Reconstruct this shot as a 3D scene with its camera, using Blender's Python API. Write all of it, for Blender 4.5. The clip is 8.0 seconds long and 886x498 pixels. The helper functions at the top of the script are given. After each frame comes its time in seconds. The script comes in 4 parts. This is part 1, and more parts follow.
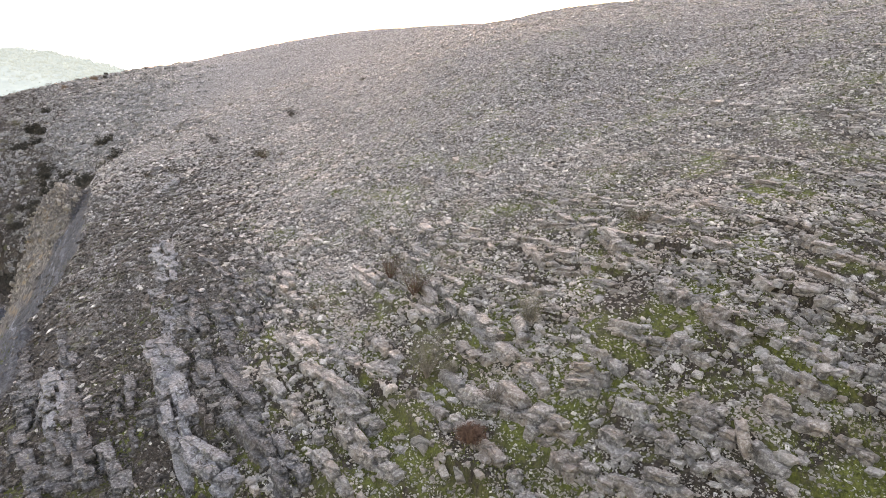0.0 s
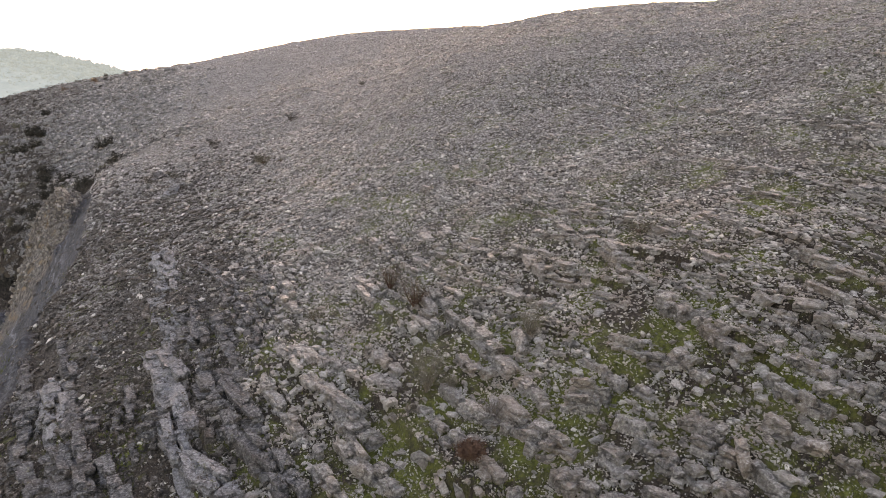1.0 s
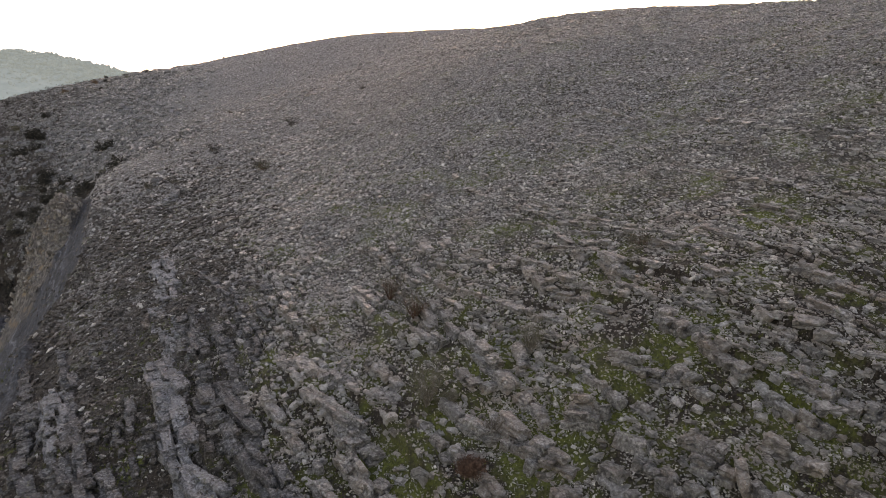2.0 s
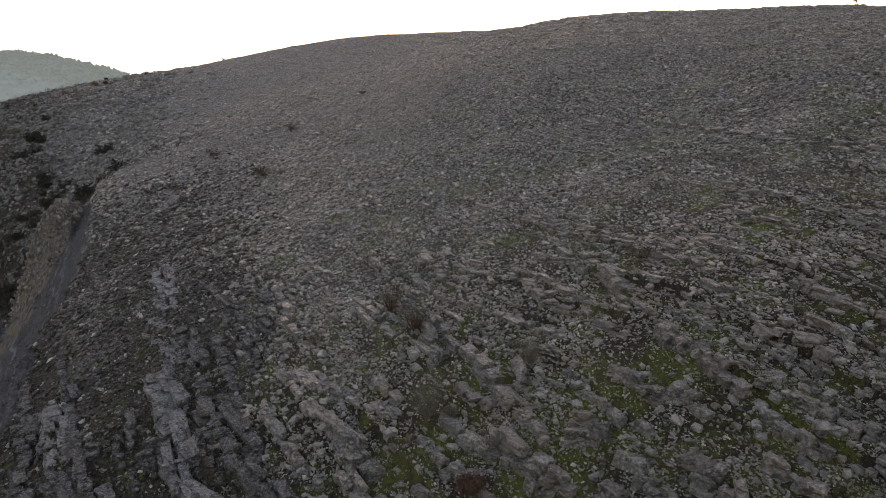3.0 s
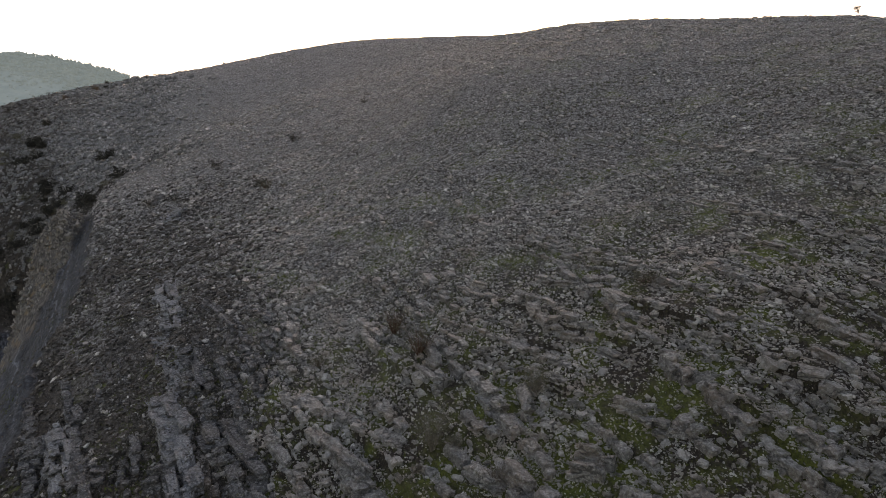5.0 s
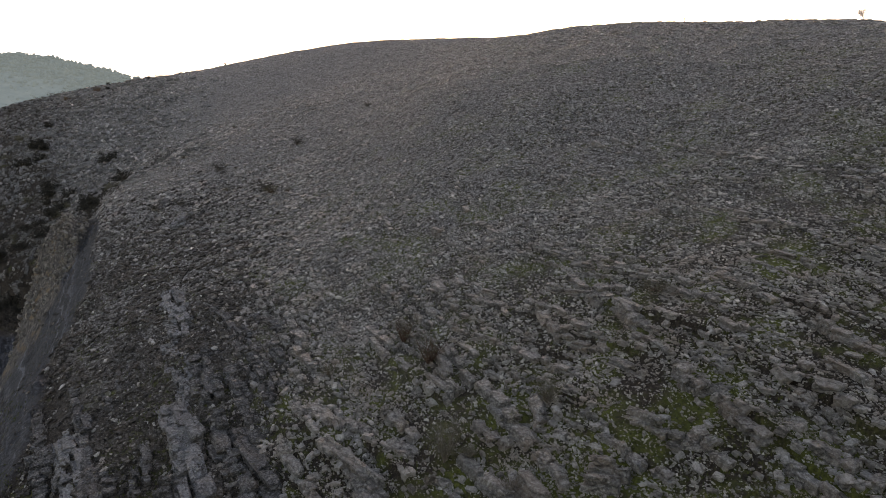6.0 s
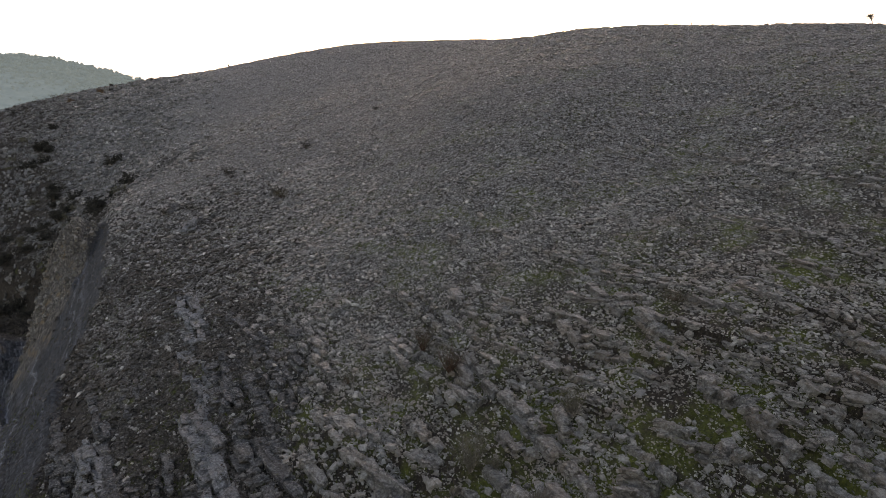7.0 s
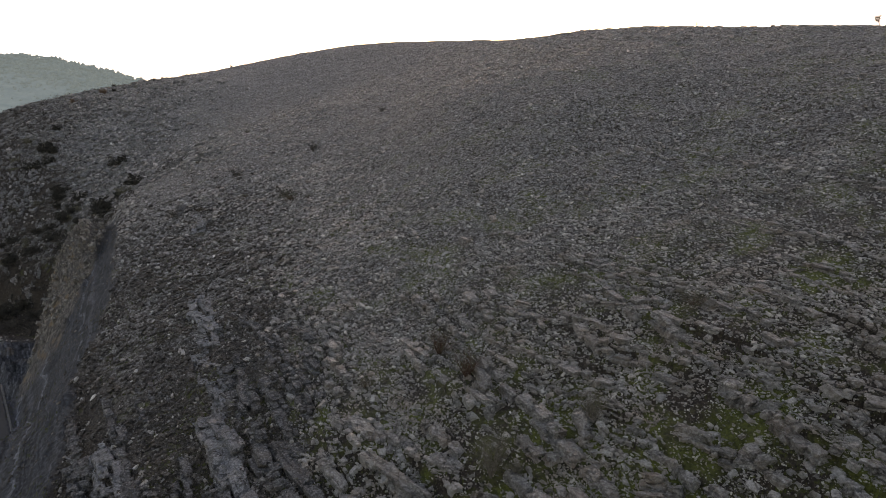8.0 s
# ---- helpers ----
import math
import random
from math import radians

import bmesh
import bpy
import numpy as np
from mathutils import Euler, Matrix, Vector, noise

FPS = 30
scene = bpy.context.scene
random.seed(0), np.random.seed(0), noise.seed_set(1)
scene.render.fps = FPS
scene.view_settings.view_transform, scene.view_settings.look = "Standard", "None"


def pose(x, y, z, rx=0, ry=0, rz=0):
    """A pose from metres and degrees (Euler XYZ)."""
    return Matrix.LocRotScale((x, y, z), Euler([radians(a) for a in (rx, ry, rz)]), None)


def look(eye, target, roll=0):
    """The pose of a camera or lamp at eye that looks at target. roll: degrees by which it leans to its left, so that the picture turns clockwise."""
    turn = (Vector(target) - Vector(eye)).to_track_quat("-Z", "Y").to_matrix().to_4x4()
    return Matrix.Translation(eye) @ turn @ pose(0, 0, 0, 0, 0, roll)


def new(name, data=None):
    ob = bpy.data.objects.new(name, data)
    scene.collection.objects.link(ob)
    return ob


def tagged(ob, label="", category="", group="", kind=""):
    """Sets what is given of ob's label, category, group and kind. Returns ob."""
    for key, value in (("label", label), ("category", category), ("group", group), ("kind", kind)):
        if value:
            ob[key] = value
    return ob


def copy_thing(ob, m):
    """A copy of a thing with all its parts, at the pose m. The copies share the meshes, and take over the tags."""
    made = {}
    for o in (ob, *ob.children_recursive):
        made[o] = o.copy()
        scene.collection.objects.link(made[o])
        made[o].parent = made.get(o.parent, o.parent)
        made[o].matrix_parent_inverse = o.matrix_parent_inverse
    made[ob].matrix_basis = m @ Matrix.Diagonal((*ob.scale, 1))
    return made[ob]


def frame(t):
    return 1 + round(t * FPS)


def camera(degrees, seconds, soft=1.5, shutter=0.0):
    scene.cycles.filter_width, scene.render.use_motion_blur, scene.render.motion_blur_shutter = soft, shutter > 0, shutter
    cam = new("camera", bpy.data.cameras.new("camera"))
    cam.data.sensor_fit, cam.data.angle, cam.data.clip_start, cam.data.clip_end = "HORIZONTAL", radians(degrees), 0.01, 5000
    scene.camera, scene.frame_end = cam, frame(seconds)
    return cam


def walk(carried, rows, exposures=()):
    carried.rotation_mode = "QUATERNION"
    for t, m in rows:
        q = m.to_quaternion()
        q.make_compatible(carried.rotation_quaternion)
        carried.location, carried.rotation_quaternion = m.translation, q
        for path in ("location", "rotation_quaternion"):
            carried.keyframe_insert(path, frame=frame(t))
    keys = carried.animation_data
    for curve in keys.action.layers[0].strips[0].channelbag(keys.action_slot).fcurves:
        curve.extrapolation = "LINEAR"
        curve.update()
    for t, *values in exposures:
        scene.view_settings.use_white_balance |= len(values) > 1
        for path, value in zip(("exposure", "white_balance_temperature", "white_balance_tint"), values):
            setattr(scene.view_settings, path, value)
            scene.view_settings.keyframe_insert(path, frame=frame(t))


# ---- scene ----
cam = camera(66.0, 8.0, soft=0.5)
EYE, TILT = 30.0, -1.5
# seconds, right, ahead, up: a drone that climbs straight up, then slides to its left
ROWS = [
    (0.0, 0.0, 0.0, 0.0),
    (0.5, 0.001, -0.008, 0.474),
    (1.0, 0.002, -0.016, 0.984),
    (1.5, 0.003, -0.03, 1.502),
    (3.0, 0.008, -0.085, 3.124),
    (3.5, 0.002, -0.1, 3.68),
    (4.0, -0.039, -0.11, 4.23),
    (4.5, -0.153, -0.12, 4.775),
    (6.0, -1.27, -0.13, 6.006),
    (6.5, -2.07, -0.135, 6.402),
    (7.0, -3.086, -0.15, 6.811),
    (7.5, -4.111, -0.19, 7.127),
    (8.0, -4.591, -0.227, 7.159),
]
EXPOSURES = [(t, stops, kelvin, tint) for t, stops, kelvin, tint in ((0.0, 3.62, 10000, 29), (0.5, 3.37, 10200, 31), (1.0, 3.02, 10200, 31), (1.7, 2.57, 10000, 30), (3.0, 1.87, 9500, 27), (3.5, 1.77, 9300, 26), (4.5, 1.77, 9200, 25), (6.0, 1.77, 9200, 25), (8.0, 1.72, 9200, 25))]
walk(cam, [(t, pose(0, 0, EYE, TILT, 0, 0) @ pose(x, y, z, 90, 0, 0)) for t, x, y, z in ROWS], EXPOSURES)

# ---- sky and sun: a low white sun just over the ridge ahead ----
SUN_UP, SUN_RIGHT = 17.1, 5.2
world = bpy.data.worlds.new("sky")
scene.world = world
world.use_nodes = True
wn = world.node_tree.nodes
wn.clear()
sky = wn.new("ShaderNodeTexSky")
sky.sky_type = "NISHITA"
sky.sun_disc = False
sky.sun_elevation, sky.sun_rotation = radians(SUN_UP), radians(SUN_RIGHT)
sky.air_density, sky.dust_density, sky.ozone_density = 1.0, 1.6, 1.0
back = wn.new("ShaderNodeBackground")
back.inputs["Strength"].default_value = 0.12
wout = wn.new("ShaderNodeOutputWorld")
world.node_tree.links.new(sky.outputs[0], back.inputs[0])
world.node_tree.links.new(back.outputs[0], wout.inputs[0])
lamp = bpy.data.lights.new("sun", "SUN")
lamp.energy, lamp.angle, lamp.color = 2.5, radians(0.55), (1.0, 0.985, 0.96)
sun = new("sun", lamp)
su, sr = radians(SUN_UP), radians(SUN_RIGHT)
sun.matrix_world = look((0, 0, 200), (-math.sin(sr) * math.cos(su) * 100, -math.cos(sr) * math.cos(su) * 100, 200 - math.sin(su) * 100))


# ---- materials ----
class Mat:
    """A small builder of node materials, in metres of the world."""

    def __init__(self, name, rough=0.9, spec=0.3, sheen=0.0):
        self.m = bpy.data.materials.new(name)
        self.m.use_nodes = True
        self.t = self.m.node_tree
        self.b = self.t.nodes["Principled BSDF"]
        self.b.inputs["Roughness"].default_value = rough
        self.b.inputs["Specular IOR Level"].default_value = spec
        self.b.inputs["Sheen Weight"].default_value = sheen
        self.b.inputs["Sheen Roughness"].default_value = 0.45
        self.pos = self.t.nodes.new("ShaderNodeNewGeometry")

    def link(self, a, b):
        self.t.links.new(a, b)

    def noise(self, scale, detail=4.0, rough=0.55, offset=0.0, stretch=None):
        n = self.t.nodes.new("ShaderNodeTexNoise")
        n.inputs["Scale"].default_value, n.inputs["Detail"].default_value, n.inputs["Roughness"].default_value = scale, detail, rough
        v = self.t.nodes.new("ShaderNodeMapping")
        v.inputs["Location"].default_value = (offset, offset * 0.7, offset * 0.3)
        if stretch:
            v.inputs["Scale"].default_value = stretch
        self.link(self.pos.outputs["Position"], v.inputs[0])
        self.link(v.outputs[0], n.inputs["Vector"])
        return n.outputs["Fac"]

    def cells(self, scale, feature="F1", out="Distance"):
        n = self.t.nodes.new("ShaderNodeTexVoronoi")
        n.feature = feature
        n.inputs["Scale"].default_value = scale
        self.link(self.pos.outputs["Position"], n.inputs["Vector"])
        return n.outputs[out]

    def ramp(self, fac, *stops):
        r = self.t.nodes.new("ShaderNodeValToRGB")
        while len(r.color_ramp.elements) < len(stops):
            r.color_ramp.elements.new(0.5)
        for e, (p, c) in zip(r.color_ramp.elements, stops):
            e.position = p
            e.color = (*c, 1) if isinstance(c, tuple) else (c, c, c, 1)
        self.link(fac, r.inputs[0])
        return r.outputs[0]

    def mix(self, fac, a, b, blend="MIX"):
        n = self.t.nodes.new("ShaderNodeMix")
        n.data_type, n.blend_type = "RGBA", blend
        for val, sock in ((fac, n.inputs["Factor"]), (a, n.inputs[6]), (b, n.inputs[7])):
            if isinstance(val, (int, float)):
                sock.default_value = val
            elif isinstance(val, tuple):
                sock.default_value = (*val, 1)
            else:
                self.link(val, sock)
        return n.outputs[2]

    def attr(self, name):
        n = self.t.nodes.new("ShaderNodeAttribute")
        n.attribute_name = name
        return n.outputs["Fac"]

    def math(self, op, a, b):
        n = self.t.nodes.new("ShaderNodeMath")
        n.operation = op
        for val, sock in ((a, n.inputs[0]), (b, n.inputs[1])):
            if isinstance(val, (int, float)):
                sock.default_value = val
            else:
                self.link(val, sock)
        return n.outputs[0]

    def bump(self, height, distance, strength=1.0):
        n = self.t.nodes.new("ShaderNodeBump")
        n.inputs["Strength"].default_value, n.inputs["Distance"].default_value = strength, distance
        self.link(height, n.inputs["Height"])
        self.link(n.outputs[0], self.b.inputs["Normal"])

    def done(self, colour):
        if isinstance(colour, tuple):
            self.b.inputs["Base Color"].default_value = (*colour, 1)
        else:
            self.link(colour, self.b.inputs["Base Color"])
        return self.m


STRIKE_TURN = radians(-60)


def rock_material(name, dark, mid, light, per_object=False, rough=0.5, spec=0.45):
    m = Mat(name, rough, spec)
    base = m.ramp(m.noise(4.5 if per_object else 2.3, 9, 0.78), (0.33, dark), (0.5, mid), (0.66, light))
    stain = m.ramp(m.noise(0.4, 4, 0.6, 11), (0.46, 0.0), (0.66, 0.65 if rough < 0.7 else 0.2))
    base = m.mix(stain, base, (0.27, 0.205, 0.155))
    lichen = m.ramp(m.noise(8.0, 8, 0.75, 5), (0.52, 0.0), (0.64, 0.45))
    base = m.mix(lichen, base, (0.085, 0.08, 0.075))
    if per_object:
        moss = m.ramp(m.noise(0.9, 6, 0.75, 91), (0.60, 0.0), (0.66, 0.75))
        base = m.mix(moss, base, (0.075, 0.08, 0.022))
    pale = m.ramp(m.noise(4.5, 7, 0.72, 23), (0.5, 0.0), (0.66, 0.7 if rough < 0.7 else 0.42))
    base = m.mix(pale, base, (0.50, 0.492, 0.467))
    split = m.t.nodes.new("ShaderNodeTexVoronoi")
    split.feature = "DISTANCE_TO_EDGE"
    split.inputs["Scale"].default_value = 1.0
    turned = m.t.nodes.new("ShaderNodeMapping")
    turned.vector_type = "TEXTURE"
    turned.inputs["Rotation"].default_value = (0, 0, STRIKE_TURN)
    turned.inputs["Scale"].default_value = (2.0, 0.8, 0.55)
    bent = m.t.nodes.new("ShaderNodeVectorMath")
    bent.operation = "MULTIPLY_ADD"
    warp = m.t.nodes.new("ShaderNodeTexNoise")
    warp.inputs["Scale"].default_value, warp.inputs["Detail"].default_value = 1.6, 4.0
    m.link(m.pos.outputs["Position"], warp.inputs["Vector"])
    m.link(warp.outputs["Color"], bent.inputs[0])
    bent.inputs[1].default_value = (0.7, 0.7, 0.7)
    m.link(m.pos.outputs["Position"], bent.inputs[2])
    m.link(bent.outputs[0], turned.inputs[0])
    m.link(turned.outputs[0], split.inputs["Vector"])
    cracks = m.ramp(m.math("ADD", split.outputs["Distance"], m.math("MULTIPLY", m.noise(0.9, 4, 0.6, 81), 0.5)), (0.255, 0.12), (0.295, 1.0))
    base = m.mix(0.6, base, cracks, "MULTIPLY")
    if per_object:
        info = m.t.nodes.new("ShaderNodeObjectInfo")
        rnd = info.outputs["Random"]
    else:
        rnd = m.pos.outputs["Random Per Island"]
    base = m.mix(1.0, base, m.ramp(rnd, (0.0, 0.7), (0.6, 0.96), (1.0, 1.08)) if per_object else m.ramp(rnd, (0.0, 0.65), (0.6, 0.92), (1.0, 1.15)), "MULTIPLY")
    h = m.math("ADD", m.math("MULTIPLY", m.noise(7.0, 8, 0.8), 1.6), m.math("MULTIPLY", m.noise(1.8, 6, 0.7, 3, (1, 1, 4)), 1.5))
    m.bump(m.math("ADD", h, m.math("MULTIPLY", cracks, 0.9)), 0.16 if per_object else 0.28, 1.0)
    return m.done(base)


LIMESTONE = rock_material("weathered_limestone", (0.14, 0.132, 0.121), (0.29, 0.279, 0.258), (0.46, 0.448, 0.418))
LIMESTONE_SLAB = rock_material("limestone_slab", (0.052, 0.048, 0.043), (0.165, 0.158, 0.147), (0.375, 0.37, 0.352), True)
BLEACHED_SLAB = rock_material("bleached_slab", (0.045, 0.046, 0.047), (0.145, 0.15, 0.157), (0.35, 0.362, 0.375), True, 0.72, 0.4)
FIELD_STONE = rock_material("field_stone", (0.19, 0.181, 0.17), (0.30, 0.29, 0.273), (0.43, 0.42, 0.395))
# left-slope slab: darker rock, lowered further to paint in the light falling off there
DIMMED_SLAB = rock_material("dimmed_slab", (0.019, 0.019, 0.019), (0.06, 0.061, 0.063), (0.2, 0.207, 0.214), True, 0.75, 0.3)
PALE_STONE = rock_material("pale_limestone", (0.360, 0.352, 0.327), (0.560, 0.550, 0.513), (0.740, 0.729, 0.681))
PALE_BOULDER = rock_material("pale_boulder", (0.16, 0.154, 0.144), (0.30, 0.292, 0.276), (0.47, 0.46, 0.435), True)

# brown rubble, its tone lowered further to paint in the dim left side
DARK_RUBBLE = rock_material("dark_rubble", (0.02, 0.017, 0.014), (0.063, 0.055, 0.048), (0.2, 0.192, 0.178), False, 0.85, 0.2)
GULLY_ROCK = rock_material("gully_rock", (0.085, 0.084, 0.083), (0.18, 0.179, 0.177), (0.31, 0.31, 0.302), False, 0.85, 0.2)
OCHRE_ROCK = rock_material("ochre_rock", (0.120, 0.109, 0.093), (0.250, 0.228, 0.193), (0.400, 0.366, 0.312))


def ground_material():
    m = Mat("stony_hillside", 0.8, 0.2)
    soil = m.ramp(m.noise(4.5, 8, 0.75), (0.36, (0.009, 0.007, 0.005)), (0.5, (0.028, 0.021, 0.015)), (0.66, (0.09, 0.075, 0.06)))
    grass = m.ramp(m.noise(5.0, 6, 0.7, 7), (0.32, (0.026, 0.028, 0.008)), (0.5, (0.082, 0.10, 0.018)), (0.68, (0.16, 0.17, 0.04)))
    lush = m.math("ADD", m.math("ADD", m.noise(0.16, 4, 0.6, 3), m.math("MULTIPLY", m.noise(1.1, 4, 0.65, 9), 0.35)), m.attr("lush"))
    base = m.mix(m.ramp(lush, (0.68, 0.0), (0.83, 0.88)), soil, grass)
    pebbles = m.ramp(m.cells(5.5, out="Color"), (0.2, (0.085, 0.08, 0.073)), (0.55, (0.20, 0.193, 0.182)), (0.9, (0.42, 0.41, 0.39)))
    shape = m.ramp(m.math("ADD", m.math("ADD", m.cells(5.5), m.math("MULTIPLY", m.noise(9.0, 4, 0.7, 19), 0.7)), m.math("MULTIPLY", m.noise(1.3, 5, 0.7, 17), 0.75)), (0.84, 1.0), (0.90, 0.0))
    shape = m.math("MINIMUM", m.math("ADD", shape, m.math("MULTIPLY", m.attr("stony"), m.ramp(m.noise(1.8, 6, 0.75, 29), (0.42, 0.0), (0.5, 1.0)))), 1.0)
    base = m.mix(shape, base, pebbles)
    scree = m.ramp(m.noise(2.2, 8, 0.8, 41), (0.36, (0.02, 0.022, 0.026)), (0.5, (0.047, 0.051, 0.058)), (0.64, (0.105, 0.113, 0.126)))
    band = m.t.nodes.new("ShaderNodeTexNoise")
    band.noise_dimensions = "1D"
    band.inputs["Scale"].default_value, band.inputs["Detail"].default_value, band.inputs["Roughness"].default_value = 0.8, 5.0, 0.7
    m.link(m.math("ADD", m.attr("bank"), m.math("MULTIPLY", m.noise(0.15, 4, 0.6, 45), 4.0)), band.inputs["W"])
    streak = m.ramp(band.outputs["Fac"], (0.36, 0.35), (0.48, 0.8), (0.56, 1.1), (0.64, 2.4))
    scree = m.mix(1.0, scree, streak, "MULTIPLY")
    rust = m.ramp(m.noise(0.16, 5, 0.65, 51), (0.60, 0.0), (0.68, 0.2))
    scree = m.mix(rust, scree, (0.25, 0.17, 0.09))
    face = m.ramp(m.noise(1.3, 8, 0.75, 61, (2.2, 2.2, 0.3)), (0.38, (0.028, 0.025, 0.023)), (0.5, (0.095, 0.085, 0.075)), (0.62, (0.24, 0.215, 0.19)))
    face = m.mix(m.ramp(m.noise(0.35, 4, 0.6, 71), (0.54, 0.0), (0.64, 0.6)), face, (0.25, 0.17, 0.095))
    scree = m.mix(m.attr("cliff"), scree, face)
    base = m.mix(m.attr("scree"), base, scree)
    h = m.math("ADD", m.math("MULTIPLY", shape, 0.5), m.math("MULTIPLY", m.noise(3.0, 8, 0.75), 2.0))
    m.bump(h, 0.2, 1.0)
    return m.done(base)


GROUND = ground_material()


def simple(name, *stops, scale=6.0, rough=0.9, relief=0.0, spec=0.2):
    m = Mat(name, rough, spec)
    if relief:
        m.bump(m.noise(scale * 2, 5, 0.65, 3), relief)
    c = m.ramp(m.noise(scale, 5, 0.65), *stops)
    return m.done(m.mix(1.0, c, m.ramp(m.pos.outputs["Random Per Island"], (0.0, 0.65), (1.0, 1.3)), "MULTIPLY"))


GRASS = simple("grass_blades", (0.3, (0.035, 0.045, 0.01)), (0.7, (0.095, 0.105, 0.03)), scale=0.6)
BARK = simple("grey_bark", (0.3, (0.075, 0.062, 0.052)), (0.7, (0.15, 0.13, 0.115)), scale=9)
TWIG_BROWN = simple("dry_brown_twigs", (0.3, (0.06, 0.033, 0.024)), (0.7, (0.11, 0.064, 0.044)), scale=5)
TWIG_GREY = simple("bare_grey_twigs", (0.3, (0.09, 0.075, 0.06)), (0.7, (0.18, 0.16, 0.135)), scale=5)
LEAF_DARK = simple("dark_evergreen_leaves", (0.3, (0.022, 0.021, 0.017)), (0.7, (0.05, 0.047, 0.038)), scale=1.5)
LEAF_RIDGE = simple("ridge_tree_leaves", (0.3, (0.016, 0.020, 0.014)), (0.7, (0.028, 0.033, 0.024)), scale=1.5)
LEAF_OLIVE = simple("olive_leaves", (0.3, (0.075, 0.072, 0.05)), (0.7, (0.15, 0.145, 0.105)), scale=1.5)
LEAF_BRUSH = simple("brushwood_leaves", (0.3, (0.035, 0.03, 0.026)), (0.7, (0.075, 0.066, 0.058)), scale=0.3)
LEAF_RUST = simple("rust_autumn_leaves", (0.3, (0.11, 0.07, 0.045)), (0.7, (0.17, 0.115, 0.075)), scale=1.5)
ASPHALT = simple("worn_asphalt", (0.3, 0.025), (0.7, 0.04), scale=3, relief=0.01)
KERB_STONE = simple("grey_kerb_stone", (0.3, (0.10, 0.10, 0.098)), (0.7, (0.2, 0.2, 0.195)), scale=3, relief=0.01)
WORN_PAINT = simple("worn_road_paint", (0.3, (0.06, 0.06, 0.058)), (0.7, (0.13, 0.13, 0.125)), scale=4, relief=0.01)
CONCRETE = simple("pale_concrete", (0.3, (0.24, 0.24, 0.235)), (0.7, (0.36, 0.36, 0.355)), scale=2, relief=0.01)


def painted_haze(name, tone):
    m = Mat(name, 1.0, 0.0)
    # distance haze is painted in: pale bluish colour plus a glow of its own
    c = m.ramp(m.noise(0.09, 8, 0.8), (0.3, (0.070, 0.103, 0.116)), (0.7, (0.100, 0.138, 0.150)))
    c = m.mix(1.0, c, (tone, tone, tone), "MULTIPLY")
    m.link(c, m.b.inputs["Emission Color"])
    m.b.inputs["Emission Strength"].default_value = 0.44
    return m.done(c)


HAZE = painted_haze("painted_haze_slope", 1.0)
HAZE_TREES = painted_haze("painted_haze_trees", 0.97)


# ---- land form ----
def lattice(ix, iy, seed):
    h = (ix.astype(np.int64) * 374761393 + iy.astype(np.int64) * 668265263 + seed * 974634777) & 0xFFFFFFFF
    h = ((h ^ (h >> 13)) * 1274126177) & 0xFFFFFFFF
    return ((h ^ (h >> 16)) & 0xFFFFFF) / float(0xFFFFFF)


def vnoise(x, y, seed):
    x, y = np.asarray(x, float), np.asarray(y, float)
    ix, iy = np.floor(x), np.floor(y)
    fx, fy = x - ix, y - iy
    fx, fy = fx * fx * (3 - 2 * fx), fy * fy * (3 - 2 * fy)
    a, b = lattice(ix, iy, seed), lattice(ix + 1, iy, seed)
    c, d = lattice(ix, iy + 1, seed), lattice(ix + 1, iy + 1, seed)
    return (a + (b - a) * fx) * (1 - fy) + (c + (d - c) * fx) * fy


def fbm(x, y, seed, octaves=4, gain=0.5):
    total, amp, norm = 0.0, 1.0, 0.0
    for k in range(octaves):
        total = total + amp * vnoise(x * 2**k, y * 2**k, seed + 31 * k)
        norm += amp
        amp *= gain
    return total / norm


def step(a, b, v):
    t = np.clip((v - a) / (b - a), 0, 1)
    return t * t * (3 - 2 * t)


# rounded swells on a tilted plane: rows of swells at growing distances and widths
SWELL_ROWS = ((15, 32, 3), (48, 20, 6), (78, 24, 6), (120, 34, 6), (180, 50, 6), (270, 70, 6), (380, 90, 6), (520, 120, 5))
SWELL_HEIGHTS = [5.82, -1.52, 7.21, -8.91, 12.95, -4.33, -3.95, 14.4, -3.84, -5.75, 19.99, -20.06, 30.1, -29.33, 28.84, 3.03, 14.44, -19.89, 40.6, -21.28, 23.76, -24.92, 26.2, 6.78, 0.45, 22.64, 0.44, 12.1, 18.37, -14.09, 25.78, 25.47, -53.25, 32.16, -4.26, 27.49, 37.67, -46.74, -20.77, 15.06, 46.9, 14.69, -42.35, -6.09]
SWELLS = [((-0.72 + 1.36 * k / (n - 1)) * max(y, 60), y, s) for y, s, n in SWELL_ROWS for k in range(n)]
PLANE = (-4.97, 0.19, 0.24)
STRIKE = radians(-60)  # the beds of rock crop out along this bearing
SX, SY = math.cos(STRIKE), math.sin(STRIKE)


def rim(y):
    """x of the upper rim of the bare scree cut."""
    return -46.0 - 3.6 * np.log1p(np.exp((y - 85.0) / 8.0))


def kerb_x(y):
    return -58.6 - 0.70 * (y - 85.4)


def bed(y):
    """How far below the rim the gravel bed of the cut meets the rock knob on its other side."""
    return 11.0 - 9.5 * step(92, 138, y)


def knob(y):
    """How far below the rim the crest of the rock knob stands, and its height."""
    return 14.0 - 8.5 * step(122, 141, y), 10.0 * np.exp(-(((y - 133) / np.where(y < 133, 9.0, 6.5)) ** 2))


